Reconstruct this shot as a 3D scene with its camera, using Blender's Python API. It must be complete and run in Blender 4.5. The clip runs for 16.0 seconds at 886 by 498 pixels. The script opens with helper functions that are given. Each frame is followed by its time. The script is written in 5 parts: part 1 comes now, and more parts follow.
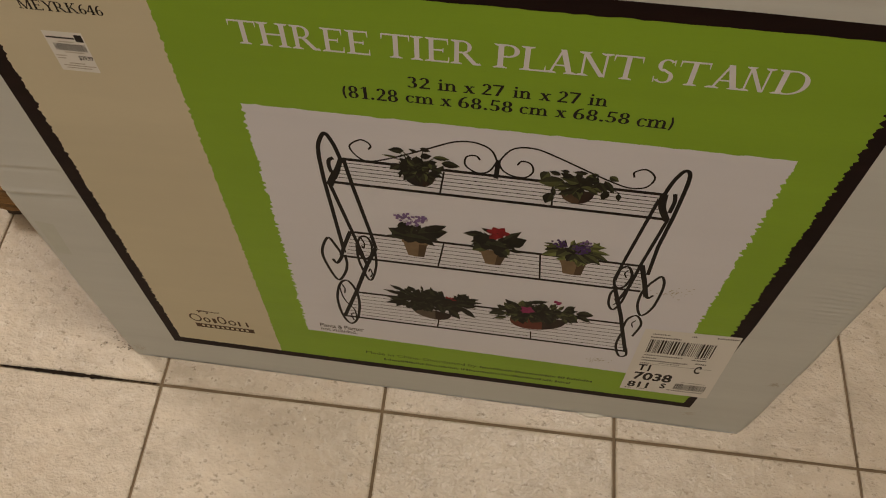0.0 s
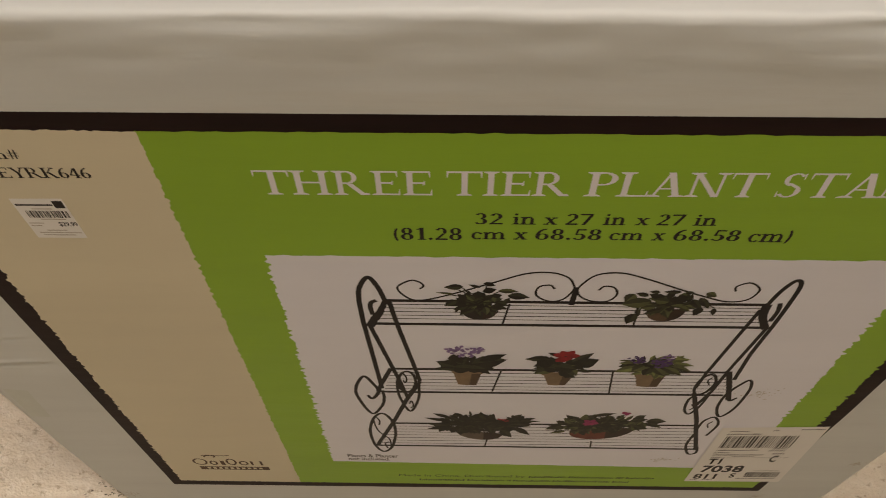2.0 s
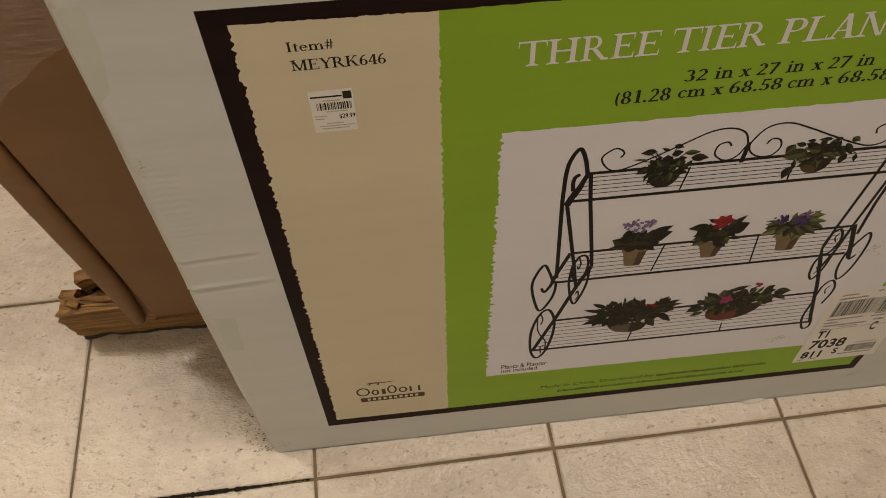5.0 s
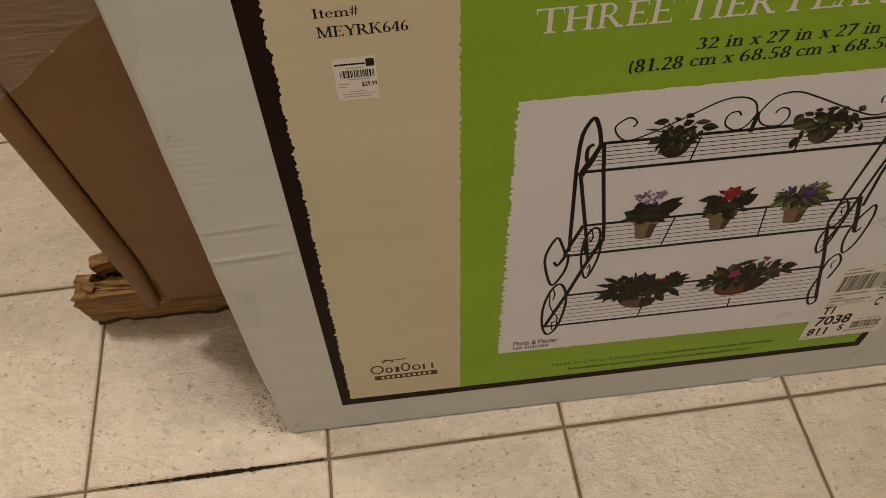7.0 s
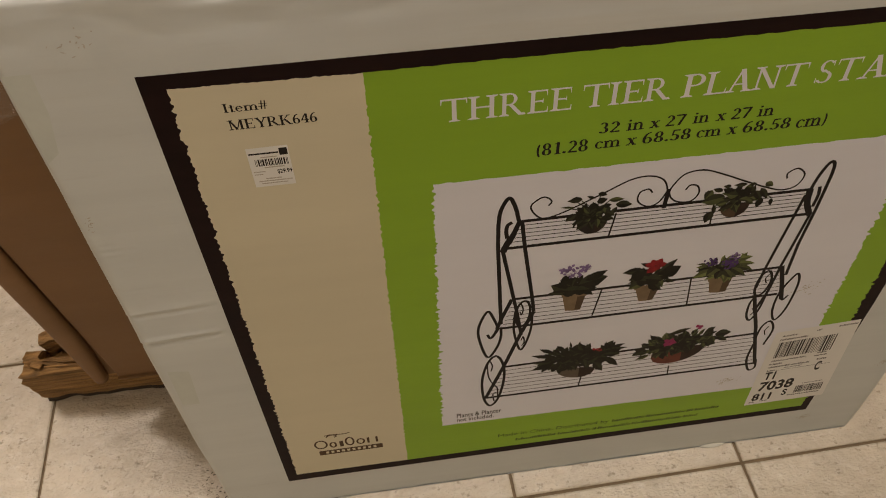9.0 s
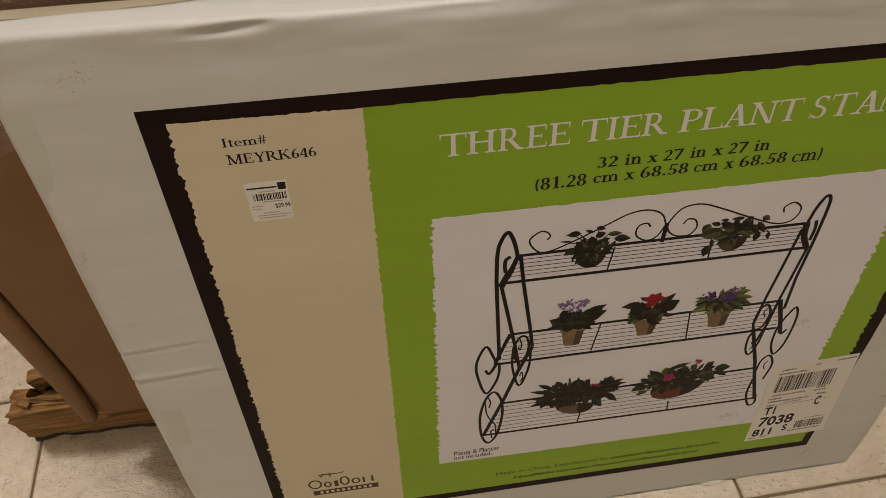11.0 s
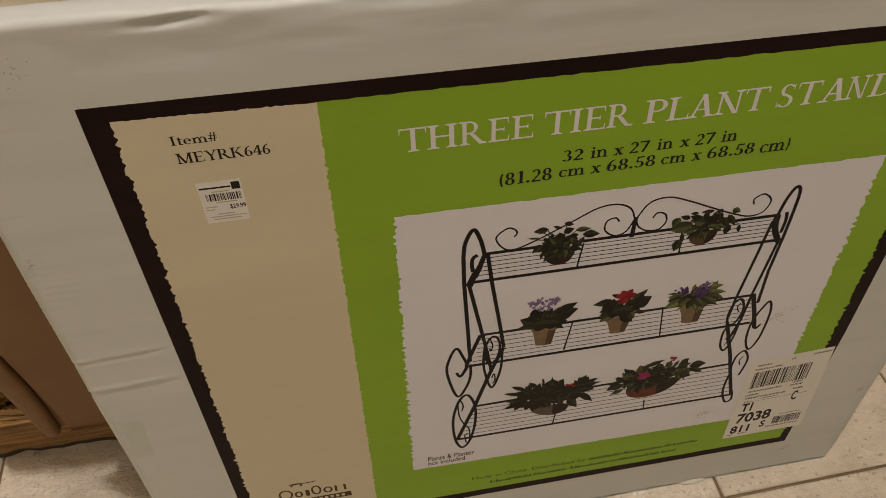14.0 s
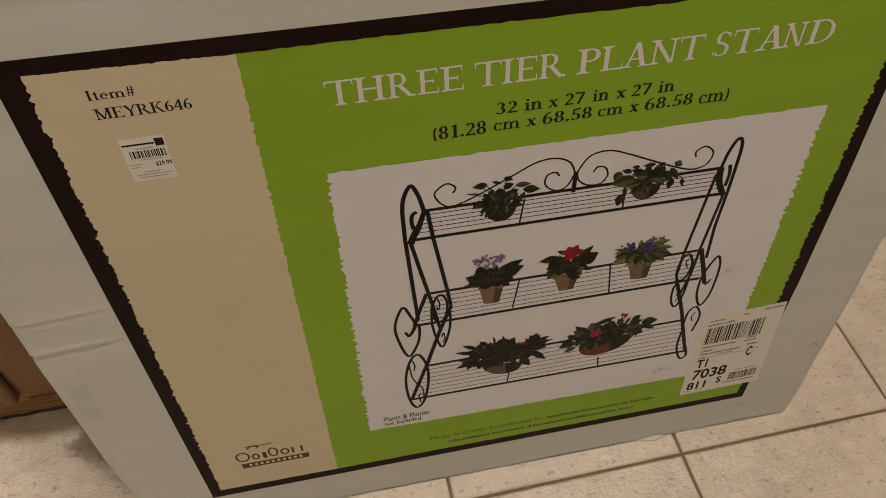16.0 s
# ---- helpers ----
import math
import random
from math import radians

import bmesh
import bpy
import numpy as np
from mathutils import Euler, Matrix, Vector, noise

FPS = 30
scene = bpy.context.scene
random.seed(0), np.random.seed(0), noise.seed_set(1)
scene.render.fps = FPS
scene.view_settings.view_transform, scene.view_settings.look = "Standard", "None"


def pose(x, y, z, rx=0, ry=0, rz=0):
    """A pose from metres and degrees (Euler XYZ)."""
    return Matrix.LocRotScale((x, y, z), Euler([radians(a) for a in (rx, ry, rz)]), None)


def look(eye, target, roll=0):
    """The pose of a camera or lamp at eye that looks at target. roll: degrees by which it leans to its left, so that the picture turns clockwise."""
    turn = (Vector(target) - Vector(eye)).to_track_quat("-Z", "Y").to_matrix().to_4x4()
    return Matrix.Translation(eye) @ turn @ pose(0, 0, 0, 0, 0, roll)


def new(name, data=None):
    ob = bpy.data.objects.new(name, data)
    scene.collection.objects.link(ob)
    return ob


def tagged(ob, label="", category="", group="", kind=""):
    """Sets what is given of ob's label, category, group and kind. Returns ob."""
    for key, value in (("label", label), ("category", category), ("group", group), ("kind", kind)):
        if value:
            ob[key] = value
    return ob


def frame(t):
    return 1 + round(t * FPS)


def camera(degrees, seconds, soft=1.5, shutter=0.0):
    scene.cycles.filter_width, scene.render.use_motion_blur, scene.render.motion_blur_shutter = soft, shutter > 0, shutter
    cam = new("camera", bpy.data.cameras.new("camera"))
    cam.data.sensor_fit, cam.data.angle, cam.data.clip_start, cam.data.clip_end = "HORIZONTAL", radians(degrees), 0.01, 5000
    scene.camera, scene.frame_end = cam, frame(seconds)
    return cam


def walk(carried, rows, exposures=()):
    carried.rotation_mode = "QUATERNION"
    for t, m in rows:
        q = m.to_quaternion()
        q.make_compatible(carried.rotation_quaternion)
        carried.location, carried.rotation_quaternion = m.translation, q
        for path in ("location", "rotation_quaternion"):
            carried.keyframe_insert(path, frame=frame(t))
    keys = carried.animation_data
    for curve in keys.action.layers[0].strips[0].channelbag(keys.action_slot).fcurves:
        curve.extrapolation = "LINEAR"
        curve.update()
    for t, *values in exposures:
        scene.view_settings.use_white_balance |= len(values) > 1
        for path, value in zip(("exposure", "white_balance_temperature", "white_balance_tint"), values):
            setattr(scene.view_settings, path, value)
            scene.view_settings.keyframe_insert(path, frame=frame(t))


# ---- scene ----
cam = camera(65.62, 16.0, soft=0.85, shutter=0.4)
ROWS = [
    (0.0, 0.4842, -0.2217, 0.9176, 10.66, -64.10, -2.96),
    (0.5, 0.4719, -0.2044, 0.9123, 9.69, -63.43, -2.61),
    (1.0, 0.4520, -0.1827, 0.8985, 9.71, -62.90, -2.64),
    (1.5, 0.4319, -0.1404, 0.8753, 9.04, -62.36, -2.13),
    (2.0, 0.3937, -0.1135, 0.8797, 1.89, -62.28, -1.26),
    (2.5, 0.3454, -0.1218, 0.8797, 0.84, -61.99, -1.53),
    (3.0, 0.2921, -0.1463, 0.8876, -0.95, -60.93, -1.53),
    (3.5, 0.2523, -0.1774, 0.8864, -2.40, -60.04, -1.52),
    (4.0, 0.2440, -0.1996, 0.8870, -2.76, -59.78, -1.48),
    (4.5, 0.2237, -0.2187, 0.8934, -4.15, -59.64, -1.74),
    (5.0, 0.2004, -0.2476, 0.8947, -4.83, -59.37, -1.53),
    (7.5, 0.1804, -0.2787, 0.8886, -5.37, -58.90, -1.60),
    (8.0, 0.2048, -0.2755, 0.8871, -6.06, -58.89, -1.18),
    (8.5, 0.2377, -0.2764, 0.9036, -6.22, -57.99, -1.34),
    (9.0, 0.2401, -0.2783, 0.9094, -6.55, -54.12, -1.39),
    (11.5, 0.2342, -0.2749, 0.9049, -7.97, -50.97, -0.54),
    (12.0, 0.2363, -0.2752, 0.9036, -8.26, -50.65, -0.56),
    (12.5, 0.2365, -0.2741, 0.9026, -8.75, -50.70, -0.32),
    (13.0, 0.2402, -0.2733, 0.8976, -8.92, -50.75, -0.34),
    (13.5, 0.2442, -0.2731, 0.8926, -9.39, -50.70, -0.25),
    (14.0, 0.2511, -0.2718, 0.8906, -9.92, -50.81, -0.04),
    (14.5, 0.2670, -0.2746, 0.8882, -10.30, -51.22, -0.06),
    (15.0, 0.2818, -0.2793, 0.8871, -10.58, -51.80, -0.09),
    (15.5, 0.2900, -0.2828, 0.8815, -10.76, -52.41, -0.12),
    (16.0, 0.2932, -0.2859, 0.8794, -10.93, -53.20, -0.09),
]


def aim(x, y, z, yaw, pitch, roll):
    a, p = radians(yaw), radians(pitch)
    return look((x, y, z), (x - math.sin(a) * math.cos(p), y + math.cos(a) * math.cos(p), z + math.sin(p)), roll)


walk(cam, [(r[0], aim(*r[1:])) for r in ROWS], exposures=[(0.0, -0.29), (1.5, -0.21), (2.5, -0.16), (5.0, -0.11), (7.5, -0.18), (8.5, -0.17), (11.5, -0.12), (16.0, -0.12)])

# ---- light: a warm indoor ceiling, three diffuser panels ----
world = bpy.data.worlds.new("room_air")
world.use_nodes = True
world.node_tree.nodes["Background"].inputs[0].default_value = (1.0, 0.86, 0.70, 1)
world.node_tree.nodes["Background"].inputs[1].default_value = 0.02
scene.world = world
CEIL = 2.6
PANELS = [(0.72, 0.13, 31.0), (-1.25, 1.05, 34.0), (-0.7, -1.3, 3.4)]
for px, py, watts in PANELS:
    lamp = bpy.data.lights.new("ceiling_lamp", "AREA")
    lamp.shape, lamp.size, lamp.size_y, lamp.energy = "RECTANGLE", 0.42, 0.42, watts
    lamp.color = (1.0, 0.885, 0.805)
    ob = new("ceiling_lamp", lamp)
    ob.matrix_world = pose(px, py, CEIL - 0.07)


# ---- materials ----
def material(name, color, rough=0.5, vary=0.08, scale=12.0, fine=180.0, bump=0.0, bump_scale=90.0, stretch=(1, 1, 1),
             metal=0.0, spots=0.0, spot_color=(0.2, 0.15, 0.1), spot_scale=6.0, coat=0.0, per_object=0.0, spec=0.5, pits=0.0, pit_scale=150.0, pit_color=(0.2, 0.15, 0.1), flecks=0.0, fleck_scale=240.0, fleck_color=(0.8, 0.8, 0.8), bump_detail=6):
    """A principled surface with a broad mottle, a fine grain, optional stains and relief."""
    m = bpy.data.materials.new(name)
    m.use_nodes = True
    nt = m.node_tree
    bsdf = nt.nodes["Principled BSDF"]
    co = nt.nodes.new("ShaderNodeTexCoord")
    mp = nt.nodes.new("ShaderNodeMapping")
    mp.inputs["Scale"].default_value = stretch
    nt.links.new(co.outputs["Object"], mp.inputs["Vector"])
    src = mp.outputs[0]
    if per_object:
        info = nt.nodes.new("ShaderNodeObjectInfo")
        mul = nt.nodes.new("ShaderNodeMath")
        mul.operation = "MULTIPLY"
        mul.inputs[1].default_value = 37.0
        nt.links.new(info.outputs["Random"], mul.inputs[0])
        add = nt.nodes.new("ShaderNodeVectorMath")
        add.operation = "ADD"
        nt.links.new(mp.outputs[0], add.inputs[0])
        nt.links.new(mul.outputs[0], add.inputs[1])
        src = add.outputs[0]

    def noise_of(s, detail, rough_n=0.6):
        n = nt.nodes.new("ShaderNodeTexNoise")
        n.inputs["Scale"].default_value, n.inputs["Detail"].default_value, n.inputs["Roughness"].default_value = s, detail, rough_n
        nt.links.new(src, n.inputs["Vector"])
        return n.outputs["Fac"]

    def mix(fac, a, b):
        x = nt.nodes.new("ShaderNodeMix")
        x.data_type = "RGBA"
        nt.links.new(fac, x.inputs["Factor"])
        for value, socket in ((a, x.inputs["A"]), (b, x.inputs["B"])):
            if isinstance(value, tuple):
                socket.default_value = (*value, 1)
            else:
                nt.links.new(value, socket)
        return x.outputs["Result"]

    def spread(fac, lo, hi):
        r = nt.nodes.new("ShaderNodeMapRange")
        r.inputs["From Min"].default_value, r.inputs["From Max"].default_value = lo, hi
        nt.links.new(fac, r.inputs["Value"])
        return r.outputs[0]

    dark = tuple(c * (1 - vary) for c in color)
    light = tuple(min(1, c * (1 + vary)) for c in color)
    out = mix(spread(noise_of(scale, 6), 0.3, 0.7), dark, light)
    grain = tuple(c * (1 - 0.6 * vary) for c in color)
    out = mix(spread(noise_of(fine, 3), 0.55, 0.9), out, grain)
    if spots:
        f = spread(noise_of(spot_scale, 8, 0.7), 0.62 - 0.1 * spots, 0.78)
        g = nt.nodes.new("ShaderNodeMath")
        g.operation = "MULTIPLY"
        g.inputs[1].default_value = min(1.0, spots)
        nt.links.new(f, g.inputs[0])
        out = mix(g.outputs[0], out, spot_color)
    for amount, size, tint, low in ((flecks, fleck_scale, fleck_color, 0.50), (pits, pit_scale, pit_color, 0.58)):
        if amount:
            f = spread(noise_of(size, 4, 0.6), low, low + 0.14)
            g = nt.nodes.new("ShaderNodeMath")
            g.operation = "MULTIPLY"
            g.inputs[1].default_value = amount
            nt.links.new(f, g.inputs[0])
            out = mix(g.outputs[0], out, tint)
    nt.links.new(out, bsdf.inputs["Base Color"])
    rr = nt.nodes.new("ShaderNodeMapRange")
    rr.inputs["To Min"].default_value, rr.inputs["To Max"].default_value = rough * 0.85, min(1, rough * 1.2)
    nt.links.new(noise_of(scale * 2.3, 4), rr.inputs["Value"])
    nt.links.new(rr.outputs[0], bsdf.inputs["Roughness"])
    bsdf.inputs["Metallic"].default_value = metal
    bsdf.inputs["Specular IOR Level"].default_value = spec
    bsdf.inputs["Coat Weight"].default_value = coat
    if bump:
        b = nt.nodes.new("ShaderNodeBump")
        b.inputs["Strength"].default_value, b.inputs["Distance"].default_value = 1.0, bump
        nt.links.new(noise_of(bump_scale, bump_detail, 0.65), b.inputs["Height"])
        nt.links.new(b.outputs[0], bsdf.inputs["Normal"])
    return m


M_WHITE = material("white_board", (0.608, 0.630, 0.600), 0.55, 0.05, 7, 140, 0.00025, 26, (0.25, 1, 3.5), spots=0.35, spot_color=(0.47, 0.43, 0.33), spot_scale=4, pits=0.10, pit_scale=40, pit_color=(0.42, 0.40, 0.36))
M_EDGE = material("board_edge", (0.66, 0.65, 0.56), 0.55, 0.05, 9, 140, 0.0006, 40)
M_BLACK = material("black_ink", (0.013, 0.005, 0.0048), 0.5, 0.3, 14, 200, 0.0002, 30, (0.4, 1, 3), spec=0.12)
M_GREEN = material("green_ink", (0.266, 0.450, 0.031), 0.40, 0.09, 4, 160, 0.00025, 22, (0.4, 1, 3), spec=0.18)
M_CREAM = material("cream_ink", (0.648, 0.594, 0.428), 0.42, 0.035, 6, 160, 0.00025, 22, (0.4, 1, 3), spec=0.18)
M_PHOTO = material("photo_white_ink", (0.752, 0.758, 0.812), 0.40, 0.03, 5, 160, 0.00025, 22, (0.4, 1, 3), spec=0.18)
M_LETTER = material("white_letter_ink", (0.76, 0.75, 0.76), 0.42, 0.03, spec=0.18)
M_TEXT = material("black_letter_ink", (0.018, 0.014, 0.012), 0.45, 0.1, spec=0.18)
M_BROWNINK = material("brown_logo_ink", (0.085, 0.045, 0.018), 0.45, 0.1, spec=0.18)
M_IRON = material("printed_black_iron", (0.009, 0.006, 0.006), 0.42, 0.2, 60, spec=0.18)
M_LEAF = [material("printed_leaf_dark", (0.014, 0.013, 0.008), 0.42, 0.4, 90, spec=0.15), material("printed_leaf_mid", (0.032, 0.034, 0.017), 0.42, 0.35, 90, spec=0.15),
          material("printed_leaf_light", (0.085, 0.095, 0.036), 0.42, 0.3, 90, spec=0.15), material("printed_leaf_pale", (0.17, 0.20, 0.06), 0.42, 0.3, 90, spec=0.15)]
M_POT = [material("printed_pot_dark", (0.022, 0.017, 0.015), 0.42, 0.3, 70, spec=0.15), material("printed_pot_clay", (0.20, 0.140, 0.080), 0.42, 0.2, 70, spec=0.15),
         material("printed_pot_red", (0.13, 0.036, 0.022), 0.42, 0.25, 70, spec=0.15), material("printed_pot_umber", (0.085, 0.052, 0.030), 0.42, 0.25, 70, spec=0.15), material("printed_pot_grey", (0.11, 0.085, 0.062), 0.42, 0.25, 70, spec=0.15)]
M_BOWLSHADE = material("printed_bowl_shade", (0.030, 0.017, 0.012), 0.42, 0.3, 70, spec=0.15)
M_POTSHADE = material("printed_pot_shade", (0.085, 0.055, 0.032), 0.42, 0.2, 70, spec=0.15)
M_PETAL = [material("printed_petal_violet", (0.21, 0.14, 0.30), 0.42, 0.35, 120, spec=0.15), material("printed_petal_red", (0.25, 0.014, 0.018), 0.42, 0.35, 120, spec=0.15),
           material("printed_petal_pink", (0.28, 0.03, 0.11), 0.42, 0.25, 120, spec=0.15), material("printed_petal_white", (0.52, 0.48, 0.56), 0.42, 0.2, 120, spec=0.15), material("printed_petal_purple", (0.075, 0.035, 0.14), 0.42, 0.35, 120, spec=0.15)]
M_FAINT = material("faint_print", (0.10, 0.09, 0.085), 0.5, 0.1)
M_IMPRINT = material("imprint_ink", (0.055, 0.075, 0.015), 0.45, 0.1, spec=0.18)
M_STICKER = material("sticker_paper", (0.765, 0.755, 0.710), 0.5, 0.03)
M_KRAFT = material("kraft_board", (0.222, 0.117, 0.044), 0.62, 0.10, 5, 150, 0.0006, 30, (0.5, 1, 2))
M_TAPE = material("old_tape", (0.565, 0.592, 0.535), 0.45, 0.06, 20, 150, 0.0003, 60)
M_TAPEOLD = material("brown_tape", (0.50, 0.45, 0.32), 0.4, 0.08, 30)
M_WOOD = material("weathered_wood", (0.34, 0.188, 0.060), 0.75, 0.55, 9, 60, 0.006, 14, (1.3, 14, 22), spots=0.95, spot_color=(0.07, 0.038, 0.016), spot_scale=5)
# darker wood that paints the shade along the foot of the beams
M_WOODDARK = material("shaded_wood", (0.05, 0.034, 0.022), 0.8, 0.4, 12, 60, 0.003, 40, (0.8, 4, 6))
M_TILE = material("stone_tile", (0.560, 0.490, 0.378), 0.24, 0.15, 16, 150, 0.0046, 75, (0.85, 1.15, 1), per_object=1.0, bump_detail=3, spots=0.60, spot_color=(0.45, 0.365, 0.262), spot_scale=8, pits=0.72, pit_scale=120, pit_color=(0.215, 0.165, 0.108), spec=0.46, flecks=0.55, fleck_scale=60, fleck_color=(0.65, 0.59, 0.48))
M_GROUT = material("grout", (0.175, 0.125, 0.07), 0.9, 0.2, 30, 200, 0.001, 200)
M_DIRT = material("dark_dirt", (0.018, 0.013, 0.009), 0.95, 0.4, 80, spec=0.1)
M_SMUDGE = material("scuff", (0.47, 0.43, 0.36), 0.6, 0.15, 60)
M_WALL = material("painted_wall", (0.72, 0.66, 0.55), 0.8, 0.04, 2)
M_METAL = material("staple_steel", (0.6, 0.58, 0.55), 0.3, 0.05, metal=1.0)


def lit(name, color, strength):
    m = bpy.data.materials.new(name)
    m.use_nodes = True
    b = m.node_tree.nodes["Principled BSDF"]
    b.inputs["Emission Color"].default_value, b.inputs["Emission Strength"].default_value = (*color, 1), strength
    return m


M_DIFFUSER = lit("lamp_diffuser", (1.0, 0.885, 0.79), 4.0)


def film_material():
    m = bpy.data.materials.new("stretch_film")
    m.use_nodes = True
    nt = m.node_tree
    out = nt.nodes["Material Output"]
    nt.nodes.remove(nt.nodes["Principled BSDF"])
    clear, gloss, mx = nt.nodes.new("ShaderNodeBsdfTransparent"), nt.nodes.new("ShaderNodeBsdfGlossy"), nt.nodes.new("ShaderNodeMixShader")
    milk, mx2 = nt.nodes.new("ShaderNodeBsdfDiffuse"), nt.nodes.new("ShaderNodeMixShader")
    gloss.inputs["Roughness"].default_value = 0.10
    milk.inputs["Color"].default_value = (0.52, 0.42, 0.31, 1)
    mx.inputs[0].default_value = 0.12
    n = nt.nodes.new("ShaderNodeTexNoise")
    co, mp = nt.nodes.new("ShaderNodeTexCoord"), nt.nodes.new("ShaderNodeMapping")
    mp.inputs["Scale"].default_value = (3, 1, 26)
    mp.inputs["Rotation"].default_value = (0, 0.5, 0)
    nt.links.new(co.outputs["Object"], mp.inputs[0])
    nt.links.new(mp.outputs[0], n.inputs["Vector"])
    n.inputs["Scale"].default_value, n.inputs["Detail"].default_value = 9, 5
    r = nt.nodes.new("ShaderNodeMapRange")
    r.inputs["From Min"].default_value, r.inputs["From Max"].default_value = 0.54, 0.66
    r.inputs["To Max"].default_value = 0.26
    nt.links.new(n.outputs["Fac"], r.inputs["Value"])
    nt.links.new(r.outputs[0], mx2.inputs[0])
    b = nt.nodes.new("ShaderNodeBump")
    b.inputs["Distance"].default_value = 0.010
    nt.links.new(n.outputs["Fac"], b.inputs["Height"])
    nt.links.new(b.outputs[0], gloss.inputs["Normal"])
    nt.links.new(clear.outputs[0], mx.inputs[1])
    nt.links.new(gloss.outputs[0], mx.inputs[2])
    nt.links.new(mx.outputs[0], mx2.inputs[1])
    nt.links.new(milk.outputs[0], mx2.inputs[2])
    nt.links.new(mx2.outputs[0], out.inputs["Surface"])
    return m


M_FILM = film_material()


# ---- mesh helpers ----
def link_mesh(name, bm, mats, parent=None, label="", smooth=False):
    me = bpy.data.meshes.new(name)
    bm.to_mesh(me)
    bm.free()
    for m in mats if isinstance(mats, (list, tuple)) else [mats]:
        me.materials.append(m)
    if smooth:
        for p in me.polygons:
            p.use_smooth = True
    ob = new(name, me)
    if parent is not None:
        ob.parent = parent
    if label:
        tagged(ob, label)
    return ob


def part(name, bm, mats, parent, label="", smooth=False):
    return link_mesh(name, bm, mats, parent, label, smooth)


def add_box(bm, lo, hi, bevel=0.0, segs=2, mat=0):
    r = bmesh.ops.create_cube(bm, size=1.0)
    vs = r["verts"]
    for v in vs:
        v.co = Vector([lo[i] + (v.co[i] + 0.5) * (hi[i] - lo[i]) for i in range(3)])
    fs = set(f for v in vs for f in v.link_faces)
    for f in fs:
        f.material_index = mat
    if bevel:
        es = list(set(e for v in vs for e in v.link_edges))
        bmesh.ops.bevel(bm, geom=es, offset=bevel, segments=segs, affect="EDGES", profile=0.5)


def box_mesh(lo, hi, bevel=0.0, segs=2):
    bm = bmesh.new()
    add_box(bm, lo, hi, bevel, segs)
    return bm


# ---- the room that closes the place ----
RX0, RX1, RY0, RY1 = -2.6, 3.4, -2.8, 2.6


def wall(name, lo, hi):
    tagged(link_mesh(name, box_mesh(lo, hi), M_WALL), "plain cream painted wall", "wall", kind="structure")


wall("wall_north", (RX0, RY1, 0), (RX1, RY1 + 0.12, CEIL))
wall("wall_south", (RX0, RY0 - 0.12, 0), (RX1, RY0, CEIL))
wall("wall_west", (RX0 - 0.12, RY0 - 0.12, 0), (RX0, RY1 + 0.12, CEIL))
wall("wall_east", (RX1, RY0 - 0.12, 0), (RX1 + 0.12, RY1 + 0.12, CEIL))
tagged(link_mesh("ceiling", box_mesh((RX0 - 0.12, RY0 - 0.12, CEIL), (RX1 + 0.12, RY1 + 0.12, CEIL + 0.1)), M_WALL), "plain white ceiling", "ceiling", kind="structure")
for px, py, watts in PANELS:
    lightbox = tagged(new("ceiling_light"), "square white ceiling light, switched on", "lamp", "ceiling lights")
    lightbox.location = (px, py, CEIL)
    bm = bmesh.new()
    for sx, sy, wx, wy in ((-1, 0, 0.02, 0.62), (1, 0, 0.02, 0.62), (0, -1, 0.62, 0.02), (0, 1, 0.62, 0.02)):
        cx, cy = sx * 0.30, sy * 0.30
        add_box(bm, (cx - wx / 2, cy - wy / 2, -0.06), (cx + wx / 2, cy + wy / 2, -0.002))
    part("frame", bm, M_STICKER, lightbox)
    part("diffuser", box_mesh((-0.285, -0.285, -0.055), (0.285, 0.285, -0.035)), M_DIFFUSER, lightbox)

# floor: a screed bed; the tiles are added last
floor = tagged(link_mesh("floor", box_mesh((RX0, RY0, -0.12), (RX1, RY1, -0.0028)), M_GROUT), "beige stone-look ceramic floor tiles with grey-brown grout", "floor", kind="structure")

# ---- the printed white box ----
LEAN = 9.5
BW, BH, BD = 0.8205, 0.6760, 0.042
box = tagged(new("cardboard_box"), "large flat white cardboard box, printed in green and cream, leaning back", "box")
box.matrix_world = pose(0, 0, 0, -LEAN, 0, 0)
TL = math.tan(radians(LEAN))


